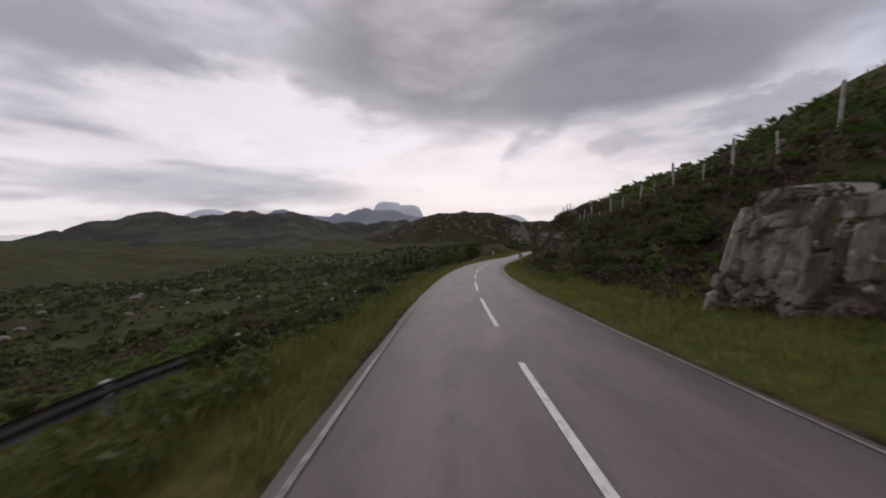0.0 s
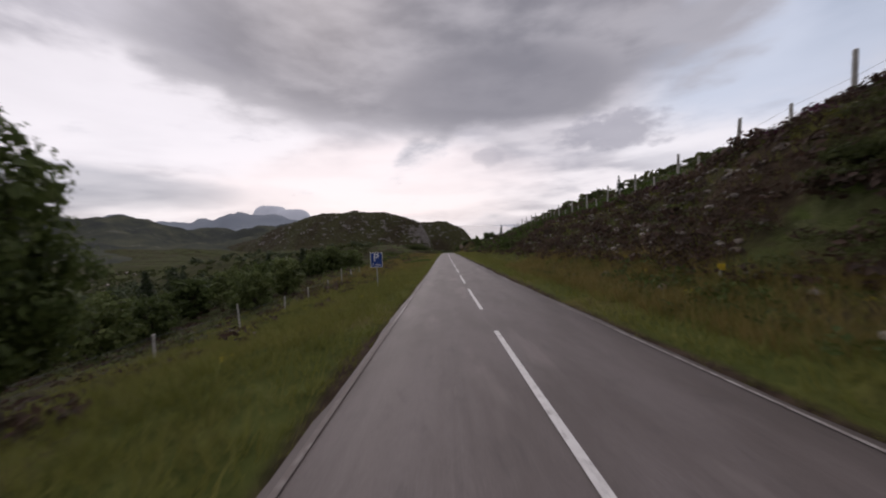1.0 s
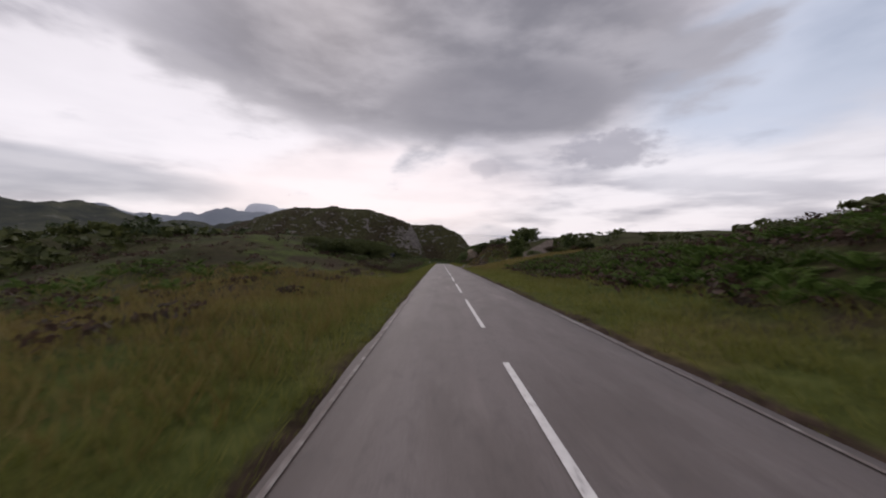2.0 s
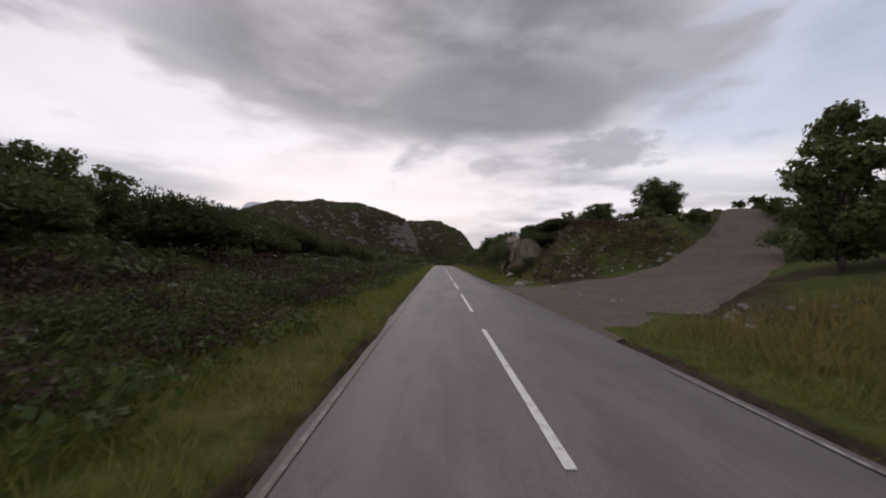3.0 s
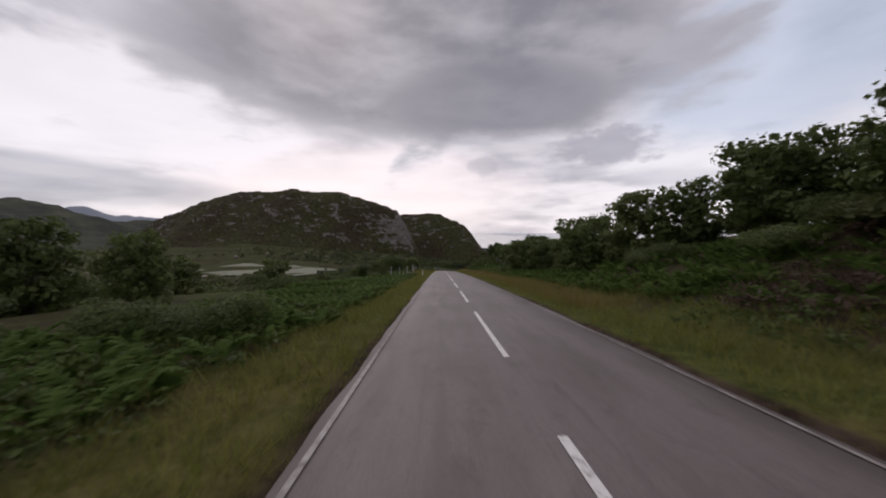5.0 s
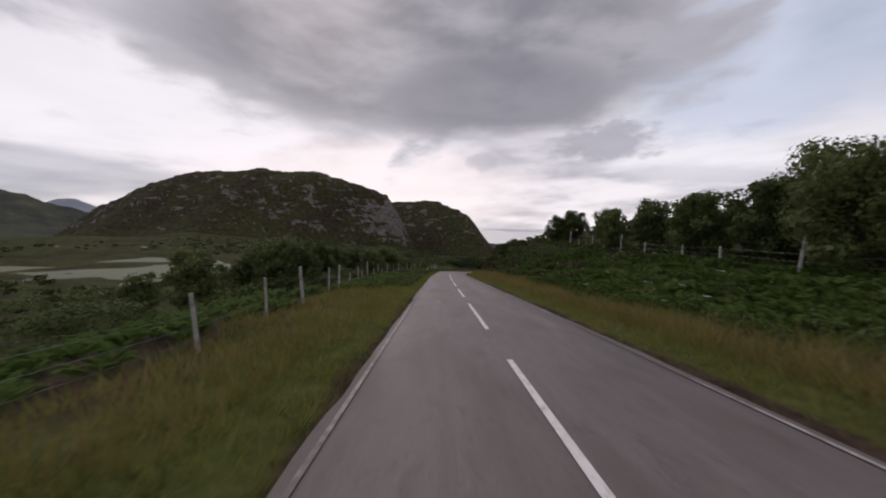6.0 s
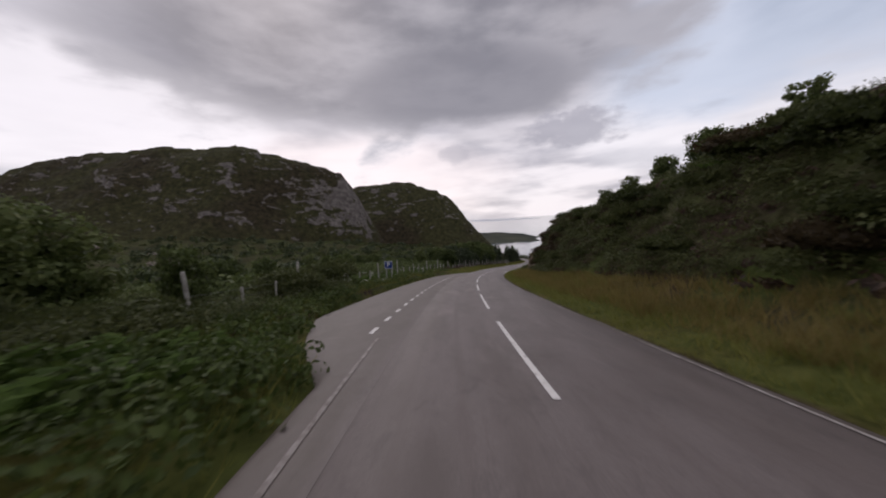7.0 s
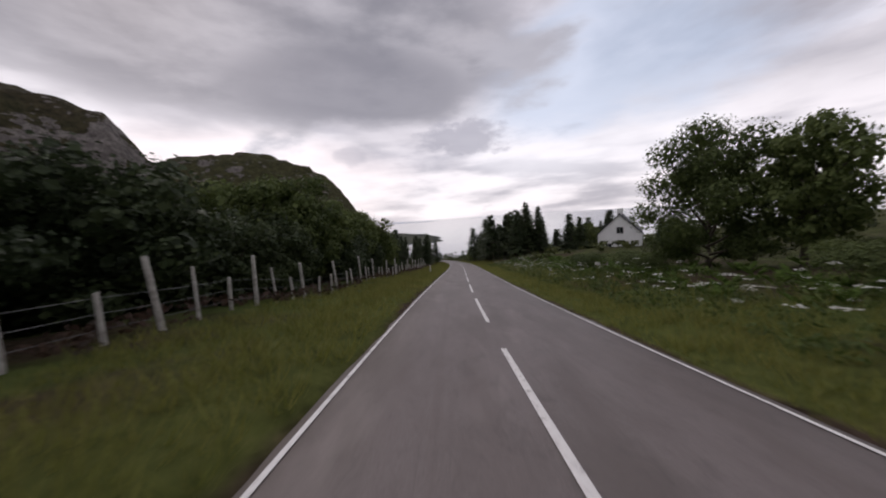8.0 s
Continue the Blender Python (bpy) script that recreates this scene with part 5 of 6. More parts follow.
# gorse and heather shoots knitted over the steep slopes
MAT = [puff(84, .104, .7, 7, 0, .6, .4, .7) for _ in range(4)]
p, sd = scatter(((27, 97, 9.6, 13.5, 520), (444, 552, 8.2, 15, 1500), (296, 345, 9.5, 13, 140), (134, 230, 9, 15, 180), (283, 300, 9.5, 14, 120), (226, 300, -8.0, -14, 360), (16, 40, 7, 13, 160), (-20, 140, -11, -34, 300), (140, 225, -18, -34, 90)), clear=1.5)
stuff("low_gorse", stamp(MAT, p, rng.uniform(.8, 1.8, len(p)), .25), M_gorse, "low gorse knitted over the steep slope", "gorse")
FINE = [puff(240, .048, .7, 9, 0, .6, .4, .7) for _ in range(3)]
p, sd = scatter(((226, 264, -6.3, -8.4, 110), (264, 300, -6.6, -8.6, 60), (484, 506, -8.5, -13, 90), (470, 524, 8.0, 12.5, 560), (84, 98, 7.4, 12.5, 90), (514, 530, 7.2, 12, 300), (530, 548, 8.6, 12, 150), (541, 549, 6.9, 9, 70)))
stuff("low_gorse", stamp(FINE, p, rng.uniform(1.0, 2.0, len(p)), .2), M_gorse, "low dark gorse along the foot of the banks", "gorse")
p, sd = scatter(((492, 640, -13, -60, 520), (503, 562, -12.5, -34, 240), (540, 690, -34, -110, 360), (345, 400, -24, -70, 160), (420, 470, -16, -50, 160), (445, 500, -14, -34, 160)))
stuff("thicket", stamp(MAT, p, rng.uniform(1.8, 4.2, len(p)), .15), M_leaf, "dark green thickets between the fence and the hill", "thicket")
# heather and low shrubs
p, sd = scatter(((0, 30, 6.6, 14, 500), (27, 97, 9.4, 12.6, 1300), (20, 112, 11.4, 17, 900), (86, 130, 7.2, 14, 800), (130, 236, 6.8, 24, 1500), (-10, 240, -8, -40, 1800), (262, 318, -13, -22, 700), (276, 345, 11, 20, 700), (430, 566, 7.6, 20, 1500), (540, 640, -8, -11, 250)))
stuff("heather", stamp(HEATH, p, rng.uniform(.6, 1.5, len(p)), .2), M_heather, "dark brown-green heather cushions", "heather")
p, sd = scatter(((156, 182, 7.5, 14, 120), (60, 110, 11.5, 15, 60), (30, 60, 11.5, 15, 60)))
stuff("blooming_heather", stamp(HEATH, p, rng.uniform(.6, 1.4, len(p)), .2), M_bloom, "heather in purple-pink bloom on the slope", "heather")
p, sd = scatter(((224, 264, -5.6, -10.5, 650), (262, 320, -6.4, -13.5, 1300), (296, 345, 6.9, 11.5, 1000), (274.5, 282, 6.5, 16, 160), (282, 297, 8, 11.5, 200), (98, 134, 7.6, 11, 350), (505, 549, 8.6, 13, 700)))
stuff("heather", stamp(HEATH_FINE, p, rng.uniform(.7, 1.5, len(p)), .2), M_heather, "dark brown heather on the banks beside the road", "heather")
# scrub over the valley and slopes
p, sd = scatter(((-60, 240, -34, -70, 2000), (-100, 330, -60, -240, 3600), (250, 480, -30, -90, 700), (300, 620, -80, -240, 1100), (60, 240, 24, 70, 700), (276, 560, 20, 60, 700), (560, 800, -12, -80, 900), (620, 1000, 12, 120, 900)))
stuff("scrub", stamp(SCRUB, p, rng.uniform(1.2, 3.2, len(p)), .15), M_gorse, "dark scattered scrub over the valley floor", "scrub")
# pale stones over the valley and slopes
rocks = []
for k in range(4):
    bm = boulder(k + 30, .55, 1)
    bm.verts.ensure_lookup_table()
    rocks.append((np.array([v.co[:] for v in bm.verts]), np.array([[v.index for v in f.verts] for f in bm.faces])))
    bm.free()
p, sd = scatter(((-100, 330, -50, -230, 210), (300, 600, -60, -200, 120), (0, 200, 16, 60, 90), (40, 112, 5.5, 8, 40), (98, 134, 8.4, 12.5, 520), (270, 300, 6.5, 13, 60)), 0)
q, qd = scatter(((273.5, 281.5, 5.6, 20, 240), (257, 280, 4.2, 10, 120)), 0)
p, sd = np.concatenate((p, q)), np.concatenate((sd, qd * (1, .5)))
near = np.abs(sd[:, 1]) < 14
half = np.abs(sd[:, 1]) < 64
stuff("scattered_stones", stamp(rocks, p, np.where(near, rng.uniform(.15, .5, len(p)), np.where(half, rng.uniform(.4, 1.3, len(p)), rng.uniform(1.0, 4.0, len(p))))), M_pale_rock, "pale stones and outcrops scattered over the moor", "stones")


# plants on the ledges of the rock faces
spots, sizes = [], []
for (P, seed), n in zip(FACES, (120, 2800, 450, 60, 300, 260)):
    i, j = rng.integers(3, P.shape[0] - 3, n), (P.shape[1] * rng.random(n) ** .7).astype(int)
    j = np.clip(j, 2, P.shape[1] - 2)
    clump = wave(i * .08, j * .13, 1.0, seed, 2) > -.05
    spots.append(P[i, j][clump])
    sizes.append(rng.uniform(.35, 1.0, clump.sum()))
spots, sizes = np.concatenate(spots), np.concatenate(sizes)
pick = rng.random(len(spots))
stuff("ledge_heather", stamp(HEATH, spots[pick < .5], sizes[pick < .5], .3), M_heather, "brown heather hanging on the rock ledges", "heather")
stuff("ledge_grass", stamp(TUFT, spots[pick >= .5], .5 + sizes[pick >= .5], .3), M_mixed, "grass tufts rooted in the rock's cracks", "grass")


# white umbels and yellow flowers of the verges
def umbel():
    v, f = blades(2, .9, .02, .008, .1)
    vs, fs = [v], [f]
    start = len(v)
    for k in range(9):
        a, r = rng.uniform(0, 6.28), .12 * math.sqrt(rng.random())
        c = np.array((r * math.cos(a), r * math.sin(a), .86 + rng.uniform(-.02, .02)))
        q = rng.uniform(.022, .04)
        vs.append(np.array((c + (q, 0, 0), c + (-q * .5, q * .87, .01), c + (-q * .5, -q * .87, 0))))
        fs.append(np.array(((start, start + 1, start + 2),)))
        start += 3
    return np.concatenate(vs), np.concatenate(fs)


UMBEL = [umbel() for _ in range(3)]
p, sd = scatter(((562, 625, 5.2, 10, 380), (535, 565, 5.4, 8, 60), (500, 545, -7.5, -9.5, 60), (230, 300, -6.5, -9, 24), (395, 470, 6, 12, 50), (440, 480, -6, -9, 20)), 0)
v, f = stamp(UMBEL, p, rng.uniform(.85, 1.45, len(p)), .1)
tagged(new("white_flowers", mesh_of("white_flowers", v, f, (M_umbel, M_grass), False, np.tile((1, 1) + (0,) * 9, len(p)))), "white umbels of cow parsley in the verge", "flowers", kind="stuff")
YELLOW = [puff(14, .09, .5, 3) for _ in range(3)]
p, sd = scatter(((385, 480, -4.2, -8, 26), (60, 120, 5, 8, 22), (225, 300, -4.5, -9, 22), (520, 560, 5, 8, 14), (90, 130, -4, -9, 24)), -.5)
stuff("yellow_flowers", stamp(YELLOW, p, rng.uniform(.25, .5, len(p))), M_yellow_bloom, "small yellow flower heads in the grass", "flowers")


# ---- bushes and trees: a few of each kind, then copies ----
GORSE_FINE = [mesh_of("gorse_bush", *spiky(6000, .027, .85, 15), m, smooth=False) for m in (M_gorse, M_gorse)]
GORSE = [mesh_of("gorse_bush", *spiky(2300, .052, .85, 11), m, smooth=False) for m in (M_gorse, M_gorse, M_gorse2, M_gorse)]
WILLOW = [mesh_of("willow_bush", *puff(4200, .034, .95, 13, .05, .75, .2, .75), m, smooth=False) for m in (M_leaf2, M_leaf, M_leaf2)]


def limb(p, q, r0, r1, sway, rnd, sides=6, steps=4):
    """A bent, tapered limb as rings of points."""
    p, q = np.array(p, float), np.array(q, float)
    u = np.linspace(0, 1, steps + 1)
    mid = p + (q - p) * u[:, None] + np.array([rnd.uniform(-sway, sway), rnd.uniform(-sway, sway), 0]) * np.sin(u * math.pi)[:, None]
    t = (q - p) / np.linalg.norm(q - p)
    a = np.cross(t, (0.3, 1, .2))
    a /= np.linalg.norm(a)
    b = np.cross(t, a)
    w = np.linspace(0, 2 * math.pi, sides, endpoint=False)
    ring = np.cos(w)[:, None] * a + np.sin(w)[:, None] * b
    v = (mid[:, None] + ring[None] * (r0 + (r1 - r0) * u)[:, None, None]).reshape(-1, 3)
    f = np.array([(k * sides + j, k * sides + (j + 1) % sides, (k + 1) * sides + (j + 1) % sides, (k + 1) * sides + j) for k in range(steps) for j in range(sides)])
    return v, f


def wood(limbs):
    vs, fs, start = [], [], 0
    for v, f in limbs:
        vs.append(v)
        fs.append(f + start)
        start += len(v)
    return np.concatenate(vs), np.concatenate(fs)


def stem(seed):
    """One crooked woody stem of a bush."""
    rnd = random.Random(seed)
    a, far = rnd.uniform(0, 6.283), rnd.uniform(.12, .3)
    return mesh_of("stem", *limb((.02 * math.cos(a), .02 * math.sin(a), -.02), (far * math.cos(a), far * math.sin(a), rnd.uniform(.28, .45)), .016, .005, .03, rnd, 5, 3), M_bark)


STEMS = [stem(n) for n in range(61, 69)]


def bushes(name, kinds, zones, sizes, label, group, seed):
    r = random.Random(seed)
    for s0, s1, d0, d1, n in zones:
        for k in range(n):
            s, d = r.uniform(s0, s1), r.uniform(d0, d1)
            size = r.uniform(*sizes)
            on_track = 2.7 < d < 31 and abs(s - np.interp(d, TRACK_D, TRACK_S)) < np.interp(d, TRACK_D, TRACK_HALF) + 1.3
            if on_track or abs(s - 247.5) < 4.5 and -13.4 < d < -8:
                continue
            ob = tagged(new(name, r.choice(kinds)), label, "bush", group)
            for me in r.sample(STEMS, 3):
                part("stem", me, ob)
            ob.matrix_basis = place(land(s, d, -.08 * size), r.uniform(0, 360)) @ Matrix.Diagonal((size * r.uniform(.9, 1.35), size * r.uniform(.9, 1.3), size * r.uniform(.75, 1.0), 1))


bushes("gorse_bush", GORSE_FINE, ((284, 297, 9.0, 12.5, 18),), (2.0, 3.3), "dark gorse bush above the rock face", "gorse among heather", 15)
bushes("gorse_bush", GORSE_FINE, ((484, 506, -10, -14, 7), (224, 284, -11.6, -16, 40), (226, 290, -10.6, -14, 16), (230, 300, -14, -20, 6)), (3.0, 4.8), "dense dark green gorse bush on the bank", "gorse on the bank", 1)
bushes("gorse_bush", GORSE, ((262, 306, -7.2, -9.5, 14), (300, 320, -16, -30, 8)), (1.2, 2.2), "brown-green gorse bush at the foot of the bank", "gorse below the bank", 8)
bushes("gorse_bush", GORSE, ((468, 524, 8.6, 12.5, 38), (446, 470, 9, 13, 6), (462, 540, 11.5, 18, 16), (536, 562, 10.6, 15, 8)), (1.8, 3.2), "dense dark gorse bush covering the slope", "gorse on the slope", 2)
bushes("gorse_bush", [GORSE[2], GORSE[2], GORSE[0]], ((522, 532, 8.2, 11.5, 12), (532, 548, 9.2, 11.5, 12)), (1.8, 3.0), "brown-tinged gorse bush above the outcrop", "gorse above the outcrop", 18)
bushes("gorse_bush", GORSE, ((283, 300, 9.0, 14, 16), (300, 345, 10.6, 13, 9), (120, 200, 10, 18, 7), (90, 97, 8.5, 11, 4), (134, 150, 7.6, 10, 3), (20, 100, 13, 18, 5), (17, 42, 6.8, 9, 10), (3, 20, 9.5, 12, 5)), (1.2, 2.5), "dark green gorse bush among heather", "gorse among heather", 3)
bushes("gorse_bush", GORSE, ((245, 256, 19, 27, 9),), (2.2, 3.4), "dark gorse bush on the grassy rise", "gorse on the rise", 17)
bushes("gorse_bush", GORSE, ((2, 44, -5.3, -6.3, 16),), (.8, 1.5), "low dark bush before the crash barrier", "bushes by the barrier", 10)
bushes("gorse_bush", GORSE, ((-10, 120, -6.5, -11, 10), (-10, 160, -12, -20, 8), (304, 392, -9, -22, 14), (436, 486, -5.2, -9, 8)), (.8, 1.8), "low dark bush on the moor", "bushes on the moor", 4)
bushes("willow_bush", WILLOW, ((300, 345, 13, 18, 12), (345, 384, 14, 22, 8), (384, 445, 17, 26, 12), (262, 276, 22, 30, 2)), (2.0, 3.4), "rounded grey-green willow bush", "willows above the road", 5)
bushes("willow_bush", WILLOW, ((318, 392, -20, -36, 12), (394, 440, -13, -22, 5), (430, 500, -13, -24, 12)), (2.0, 3.6), "rounded grey-green willow bush in the hollow", "willows in the hollow", 6)
bushes("gorse_bush", GORSE_FINE, ((278.6, 282.2, 6.6, 8.8, 6), (273.4, 274.4, 5.9, 6.3, 1)), (1.3, 2.1), "low dark gorse bush beside the gravel", "gorse beside the gravel", 16)
ob = tagged(new("willow_bush", WILLOW[0]), "tall bright green willow beside the rock face", "bush", "small willows")
ob.matrix_basis = place(land(288.2, 6.1, -.2), 20) @ Matrix.Diagonal((3.6, 3.8, 5.4, 1))
bushes("willow_bush", WILLOW, ((304, 345, -7.5, -15, 9), (340, 398, 9.5, 13, 9)), (1.3, 2.3), "small willow bush in the bracken", "small willows", 14)
bushes("willow_bush", WILLOW, ((308, 322, 9.6, 12.5, 8),), (2.6, 3.6), "broad green willow bush on the bank", "willows above the road", 13)
bushes("willow_bush", WILLOW, ((283, 302, 10.5, 14, 7), (283.5, 287, 14, 22, 8), (228, 262, -10, -14, 5)), (1.4, 2.4), "small rounded willow bush on the rise", "small willows", 12)
bushes("willow_bush", WILLOW, ((566, 598, 11, 19, 9),), (2.0, 3.4), "leafy bush beside the house", "bushes by the house", 7)
bushes("willow_bush", WILLOW, ((600, 650, 10, 18, 8),), (1.0, 1.8), "low leafy bush in the rough grass", "low bushes by the house", 9)


def broad_tree(seed, high, wide, mat, label, low=.28, count=7500, leaf=.2, name="broadleaf trees"):
    """A leafy tree: trunk, limbs and a crown of leaves round the limbs' ends."""
    rnd = random.Random(seed)
    root = tagged(new("tree"), label, "tree", name)
    fork = high * low
    trunk = limb((0, 0, -.4), (rnd.uniform(-.2, .2), rnd.uniform(-.2, .2), fork * 1.3), .024 * high, .017 * high, .1, rnd, 8)
    ends, limbs = [], []
    for k in range(18):
        a = 2.4 * k + rnd.uniform(-.4, .4)
        h = fork + (high * .88 - fork) * (k + .6) / 18
        reach = wide * .5 * math.sin(.75 + 1.85 * (k + .5) / 18) * rnd.uniform(.6, .92)
        tip = (reach * math.cos(a), reach * math.sin(a), h + rnd.uniform(0, .08) * high)
        limbs.append(limb((0, 0, fork * .8 + (h - fork) * .45), tip, .010 * high, .003 * high, .25, rnd, 5))
        ends.append((tip, rnd.uniform(.15, .22) * wide))
        mid = tuple(.6 * c + .4 * b for c, b in zip(tip, (0, 0, fork + (h - fork) * .5)))
        ends.append((mid, rnd.uniform(.12, .19) * wide))
    ends.append(((0, 0, high * .88), .2 * wide))
    mids, rad = np.array([e[0] for e in ends]), np.array([e[1] for e in ends])
    k = rng.integers(0, len(ends), count)
    o = rng.normal(0, 1, (count, 3))
    o /= np.linalg.norm(o, axis=1)[:, None]
    p = mids[k] + o * (rad[k] * (1.0 - .55 * rng.random(count) ** 1.2))[:, None] * np.array((1, 1, .88))
    part("trunk", mesh_of("trunk", *wood([trunk] + limbs), M_bark), root, "forked trunk with bare limbs")
    n = count // 3
    core = mids[k[:n]] + o[:n] * (rad[k[:n]] * .82 * rng.random(n) ** .35)[:, None] * np.array((1, 1, .85))
    va, fa = leaves(p, o, leaf, .8, .15)
    vb, fb = leaves(core, o[:n], leaf * 1.9, .9, .1)
    part("crown", mesh_of("crown", np.concatenate((va, vb)), np.concatenate((fa, fb + len(va))), mat, smooth=False), root, "leafy crown")
    return root


def needles(p, o, wide):
    """Needle sprays along the boughs, with broader ones further in."""
    va, fa = leaves(p, o, .045 * wide + .08, .34, .25)
    q = p[::4] * (.55, .55, 1)
    vb, fb = leaves(q, o[::4], .11 * wide + .12, .6, .3)
    return np.concatenate((va, vb)), np.concatenate((fa, fb + len(va)))


def conifer(seed, high, wide, label, open_=.5, tiers=17):
    """A pine or spruce: straight stem, drooping boughs set in whorls, each with sprays of needles."""
    rnd = random.Random(seed)
    root = tagged(new("conifer"), label, "tree", "conifers")
    stem = limb((0, 0, -.4), (rnd.uniform(-.15, .15), 0, high), .017 * high, .002 * high, .08, rnd, 7, 6)
    boughs, pts, outs = [], [], []
    for k in range(tiers):
        u = (k + .8) / (tiers + .4)
        h = high * (.10 + .88 * u)
        for j in range(6):
            a = 1.05 * j + k * .7 + rnd.uniform(-.35, .35)
            reach = wide * .5 * (1 - u) ** .8 * rnd.uniform(.6, 1.1) + .08
            rise = reach * rnd.uniform(-.25, .3) * (1.3 - u)
            tip = np.array((reach * math.cos(a), reach * math.sin(a), h + rise))
            boughs.append(limb((0, 0, h), tip, .004 * high, .0012 * high, .05, rnd, 3, 2))
            n = int(9 + 24 * (1 - u))
            w = rng.random(n) ** .7
            q = np.array((0, 0, h)) + (tip - (0, 0, h)) * (.2 + .85 * w)[:, None] + rng.normal(0, .05 * wide * open_, (n, 3)) * (1, 1, .6)
            pts.append(q)
            outs.append(np.tile((math.cos(a) * .4, math.sin(a) * .4, .9), (n, 1)))
    part("trunk", mesh_of("trunk", *wood([stem] + boughs), M_bark), root, "straight trunk with whorls of boughs")
    part("crown", mesh_of("needles", *needles(np.concatenate(pts), np.concatenate(outs), wide), M_needle, smooth=False), root, "dark needle sprays")
    return root


def plant(kinds, spots, seed, label="", wide=1.0):
    """Copies of trees at spots (s, d, height)."""
    r = random.Random(seed)
    for s, d, h in spots:
        ob, own = r.choice(kinds)
        t = copy_thing(ob, place(land(s, d, -.1), r.uniform(0, 360), 1.0))
        k = h / own
        t.matrix_basis = place(land(s, d, -.1), r.uniform(0, 360), 1.0, r.uniform(-3, 3), r.uniform(-3, 3)) @ Matrix.Diagonal((wide * k * r.uniform(.9, 1.15), wide * k * r.uniform(.9, 1.15), k, 1))
        if label:
            t["label"] = label


def moved(kinds, s, d):
    """Sets the models of each kind down among the rest."""
    for n, (ob, own) in enumerate(kinds):
        ob.matrix_basis = place(land(s + 4.0 * n, d - 2.0 * n, -.1), 40 * n)


BROAD = [(broad_tree(1, 8, 6.5, M_leaf, "round-crowned dark green broadleaf tree", .14, 12000, .18), 8), (broad_tree(2, 8, 5.2, M_leaf, "leafy birch with a loose crown", .2, 9000, .17), 8), (broad_tree(3, 7, 6, M_leaf2, "spreading grey-green willow tree", .1, 9500, .17), 7)]
THIN = [(broad_tree(7, 6, 4.6, M_leaf, "small dark green birch tree", .1, 3300, .2, "small trees"), 6), (broad_tree(8, 6, 4.2, M_leaf2, "small grey-green willow tree", .08, 3300, .2, "small trees"), 6)]
HERO = [(broad_tree(9, 9, 7.4, M_leaf, "large round-crowned tree leaning over the flowery verge", .06, 26000, .115, "trees by the house"), 9)]
ROWAN = [(broad_tree(4, 7.6, 4.4, M_leaf, "dense rowan standing alone beside the gravel track", .08, 10000, .16, "rowan"), 7.6)]
PINE = [(conifer(5, 8, 4.2, "dark green young pine tree", .9, 14), 8), (conifer(6, 9, 3.4, "slim dark green spruce tree", .6, 18), 9)]
DARK = [(broad_tree(12, 6, 6.4, M_needle, "dense dark bushy tree behind the fence", .05, 9000, .17, "dark trees behind the fence"), 6), (broad_tree(13, 6, 5.6, M_needle, "dense dark bushy tree behind the fence", .05, 9000, .17, "dark trees behind the fence"), 6)]
ROWAN[0][0].matrix_basis = place(land(262.3, 15.8, -.1), 30, .94)
HERO[0][0].matrix_basis = place(land(586.6, 15.0, -.1), 0, 1.05)
moved(BROAD, 588, -14)
moved(THIN, 330, -23)
moved(PINE, 607, -15)
moved(DARK, 570, -14.5)

plant([BROAD[1]], ((93.4, -10.2, 6.9),), 11, wide=.75)
r = random.Random(21)
plant(BROAD, [(r.uniform(580, 632), r.uniform(-13, -20), r.uniform(6.5, 8.6)) for _ in range(14)], 22)
plant(BROAD, [(r.uniform(562, 578), r.uniform(-12.5, -18), r.uniform(4.4, 5.6)) for _ in range(8)], 54, wide=1.2)
plant(DARK, [(564 + 1.7 * n + r.uniform(-.8, .8), r.uniform(-11.8, -15.5), r.uniform(4.0, 5.6)) for n in range(26)], 36, wide=1.15)
plant(PINE, [(r.uniform(590, 640), r.uniform(-12, -16), r.uniform(5, 7)) for n in range(14)], 56, wide=1.5)
plant(PINE, [(r.uniform(596, 660), r.uniform(-14.0, -24), r.uniform(7, 9.5)) for _ in range(18)], 23, wide=1.3)
plant(PINE, [(r.uniform(640, 760), r.uniform(-9, -34), r.uniform(6, 10)) for _ in range(22)], 24)
plant(THIN, [(r.uniform(450, 500), r.uniform(-12.5, -24), r.uniform(3.2, 4.8)) for _ in range(16)], 25)
plant(THIN, ((429, 18, 4.8), (433, 17.5, 4.4), (438, 16.5, 4.4), (436, 19, 4.8), (442, 18, 4.5), (446, 20, 4.5), (413, 22, 6)), 38)
plant(THIN, [(r.uniform(488, 562), r.uniform(-13, -32), r.uniform(2.6, 4.6)) for _ in range(22)], 37)
plant(THIN, [(r.uniform(418, 455), r.uniform(-14, -30), r.uniform(3.4, 5)) for _ in range(9)], 26)
plant(BROAD, ((436, -17, 5.6), (440, -20, 6.6), (444, -17, 6.0), (449, -21, 6.8), (454, -18, 6.0), (460, -22, 6.4), (466, -19, 6.0), (472, -22, 6.4), (478, -15.2, 6.2), (482, -16.8, 6.0), (491, -16.5, 5.2)), 50, wide=1.2)
plant([BROAD[1]], ((583.4, 17.6, 8.2),), 40)
plant(BROAD, ((577, 22, 6.8), (572, 19, 6.2), (569, 16.5, 5.4)), 27)
plant(PINE, ((580, 26, 8), (590, 24, 8)), 28)
plant(PINE, [(r.uniform(646, 715), r.uniform(8, 26), r.uniform(9, 15)) for _ in range(34)], 29, wide=1.35)
plant(PINE, [(r.uniform(640, 760), r.uniform(-7, -14), r.uniform(7, 10.5)) for _ in range(16)], 41, wide=1.3)
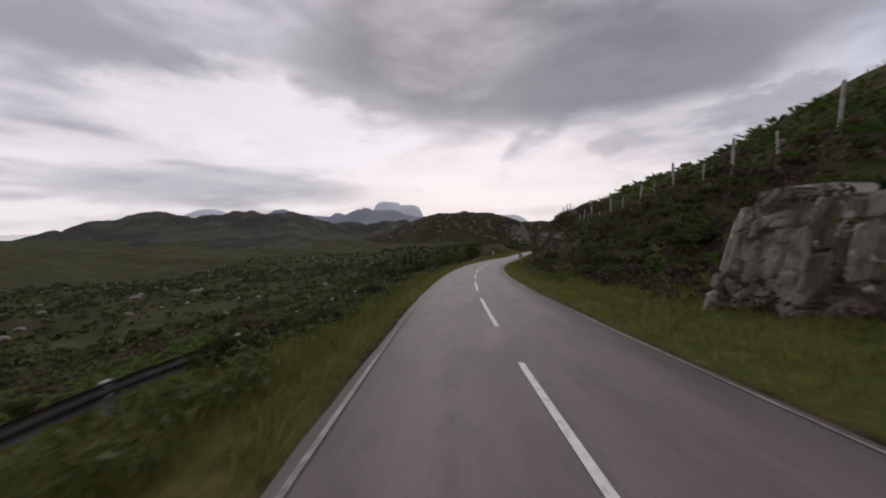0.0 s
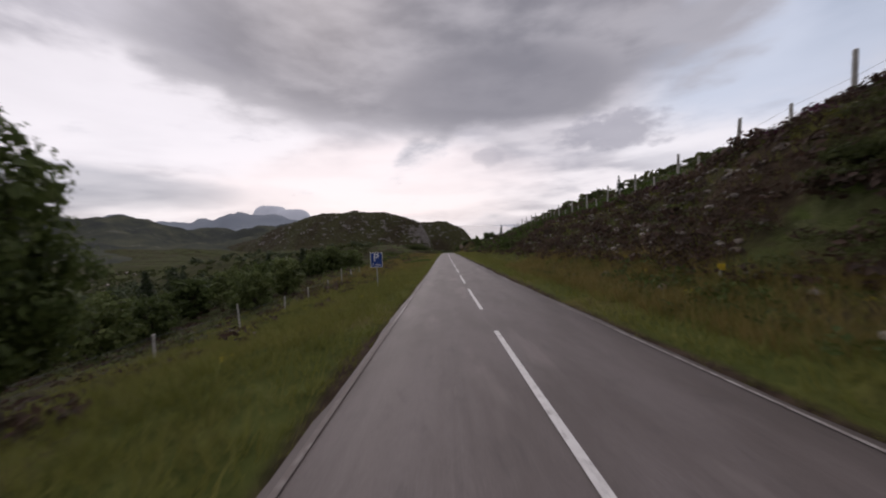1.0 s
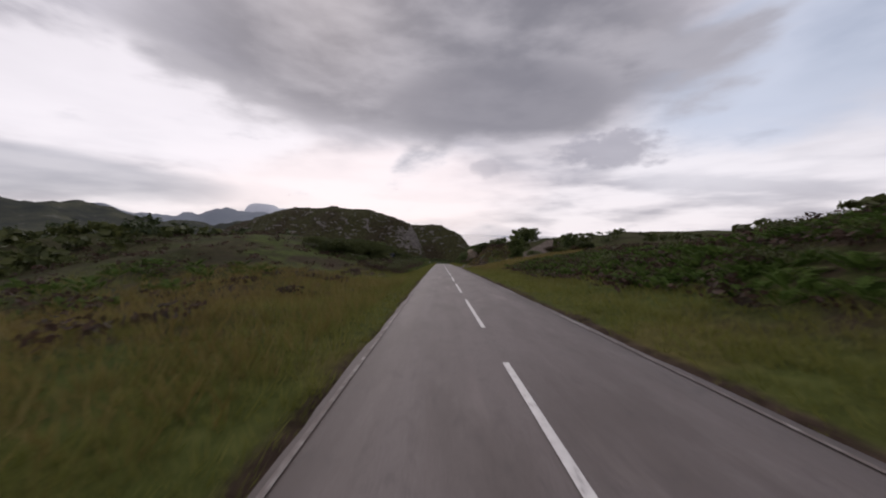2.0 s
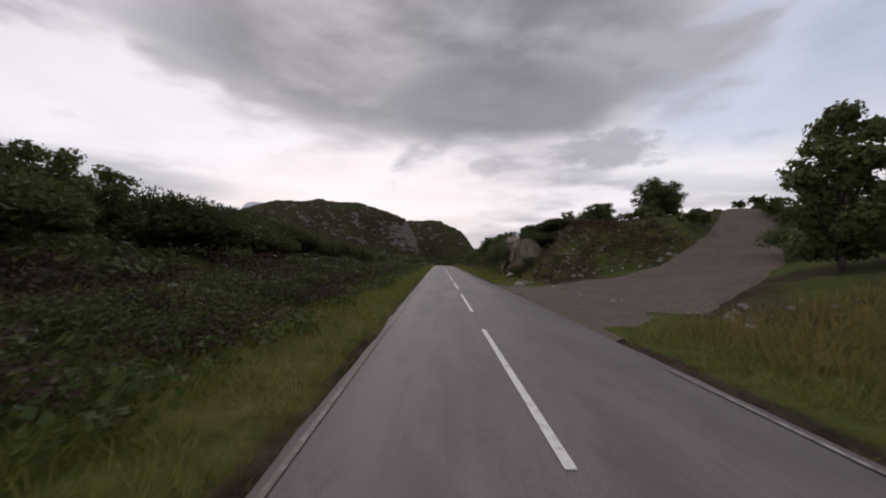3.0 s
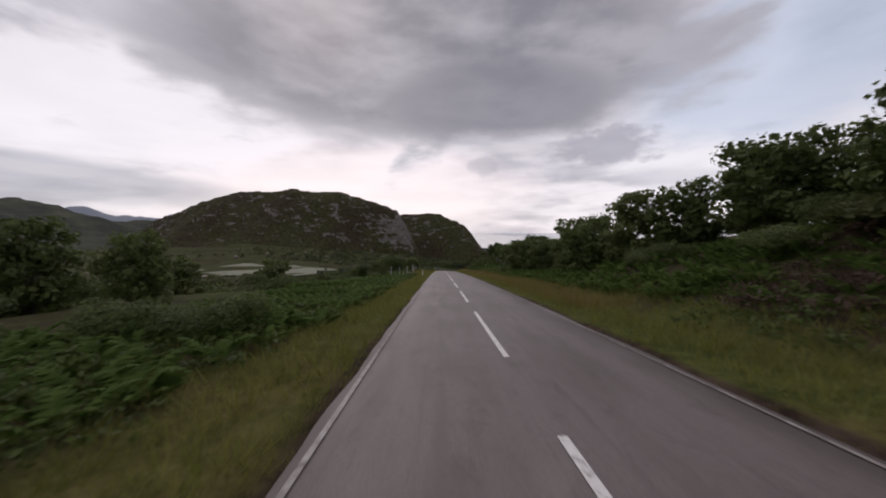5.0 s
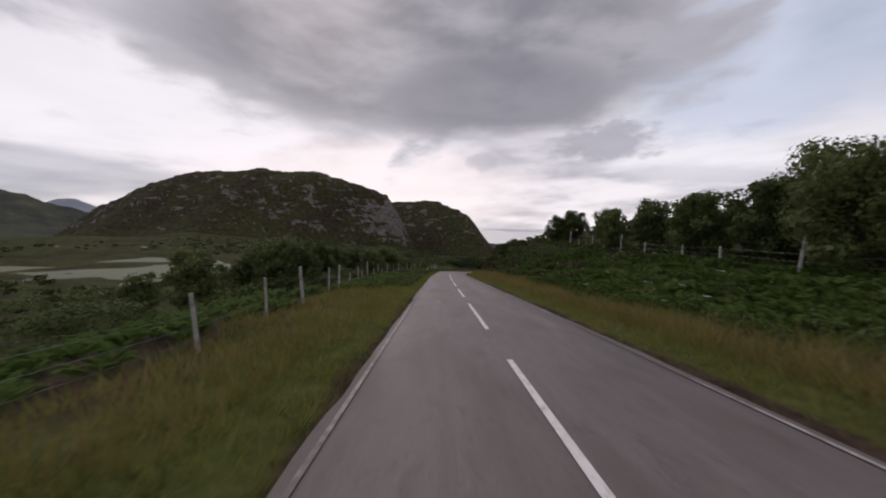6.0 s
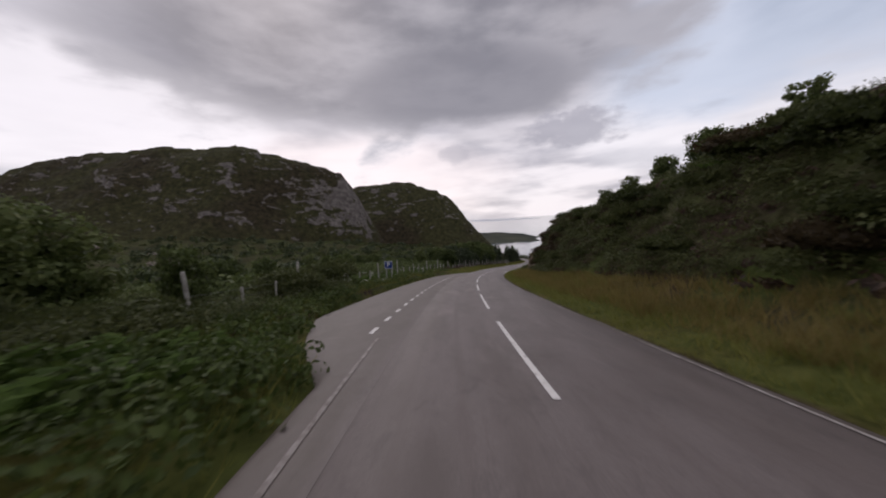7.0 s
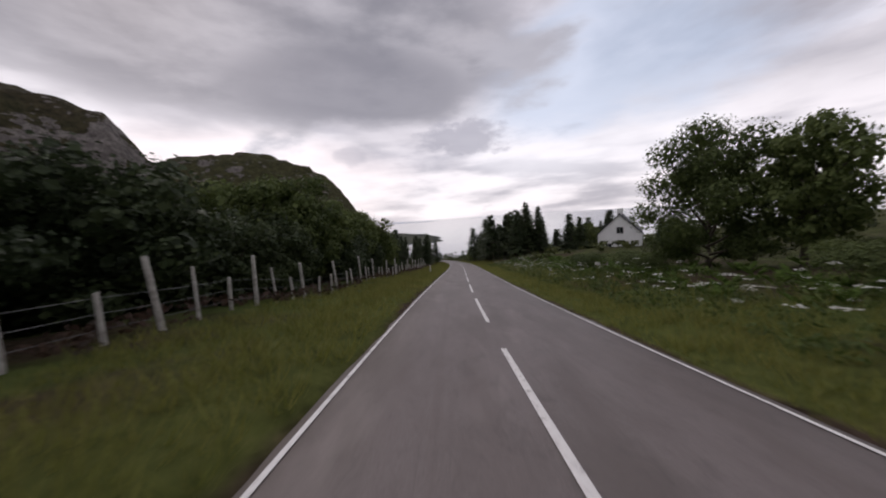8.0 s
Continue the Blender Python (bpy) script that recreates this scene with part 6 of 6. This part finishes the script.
plant(THIN, [(r.uniform(648, 720), r.uniform(9, 34), r.uniform(6, 9)) for _ in range(14)], 30)
plant(PINE, [(r.uniform(655, 740), r.uniform(26, 64), r.uniform(8, 12)) for _ in range(20)], 43, wide=1.4)
plant(PINE, [(r.uniform(652, 695), r.uniform(26, 46), r.uniform(9, 13)) for _ in range(12)], 45, wide=1.5)
plant(THIN, [(r.uniform(345, 393), r.uniform(-26, -58), r.uniform(4.5, 7)) for _ in range(18)], 46, wide=1.3)
plant(THIN, [(r.uniform(655, 720), r.uniform(24, 70), r.uniform(6, 9)) for _ in range(12)], 44)
plant(THIN, ((322, 14.5, 4.2), (328, 15, 4.6), (334, 15.5, 4.4), (341, 17, 4.8), (350, 18, 4.6), (306, 14, 3.4), (312, 15, 3.8)), 31)
plant(THIN, [(336 + 3.6 * n + r.uniform(-1.5, 1.5), r.uniform(11.5, 16.5), r.uniform(4.4, 6.2)) for n in range(17)], 47, wide=1.2)
plant(BROAD, ((313.6, 10.2, 3.6), (316.4, 11.4, 3.8), (319.5, 12.2, 3.8), (323.5, 12.6, 3.6)), 48)
plant(BROAD, ((400, 21, 5.6), (409, 20, 5.8), (417, 15.8, 5.2), (419.5, 18, 6.2), (416.5, 19.5, 6.4), (422, 17, 5.2), (426, 16.5, 4.8), (457.5, 17, 5.0), (456, 19.5, 4.8), (462, 20, 4.2)), 34)
plant(THIN, ((503, 15, 2.8), (507, 17, 3.4), (510, 15.5, 3), (513, 17.5, 3.4), (517, 16, 3), (498, 16, 2.8), (521, 15, 2.6)), 55)
plant(PINE, ((541, 12.6, 2.2), (182, 15, 4.2), (96, 14.2, 3.4), (118, 15, 2.6), (300, 11.5, 3.0)), 32)
plant(BROAD, ((287, 24.0, 4.4), (290, 27, 4.2)), 35, wide=1.35)
plant(THIN, ((284, 15.5, 2.2), (286, 17.5, 2.4), (289, 14.5, 2.2)), 51, wide=1.4)
plant(THIN, ((268, 30, 5.2), (257.6, -13.6, 3.0), (259.4, -14.4, 3.2), (262.5, -15.4, 3.0), (322, -22, 5), (330, -24, 5), (338, -21, 4.8), (355, -20, 5.2), (299, 12.6, 2.6)), 33)
plant(PINE, [(r.uniform(112, 205), r.uniform(-30, -62), r.uniform(4.5, 7.5)) for _ in range(34)], 52, wide=1.3)
plant(THIN, [(r.uniform(108, 190), r.uniform(-21, -48), r.uniform(4, 6.2)) for _ in range(40)], 53, wide=1.2)
# dark woods on the valley floor
WOODS = [puff(44, .24, 1.15, 6, .1, .6, .3, .6) for _ in range(4)]
p, sd = scatter(((130, 330, -48, -120, 300), (40, 170, -110, -220, 200), (225, 300, -34, -60, 40), (545, 640, -34, -150, 300), (470, 545, -34, -58, 120), (620, 900, -20, -90, 260), (700, 1000, 15, 140, 260)))
stuff("woods", stamp(WOODS, p, rng.uniform(1.8, 4.6, len(p)), .1), M_needle, "dark conifer woods on the valley floor", "woods")
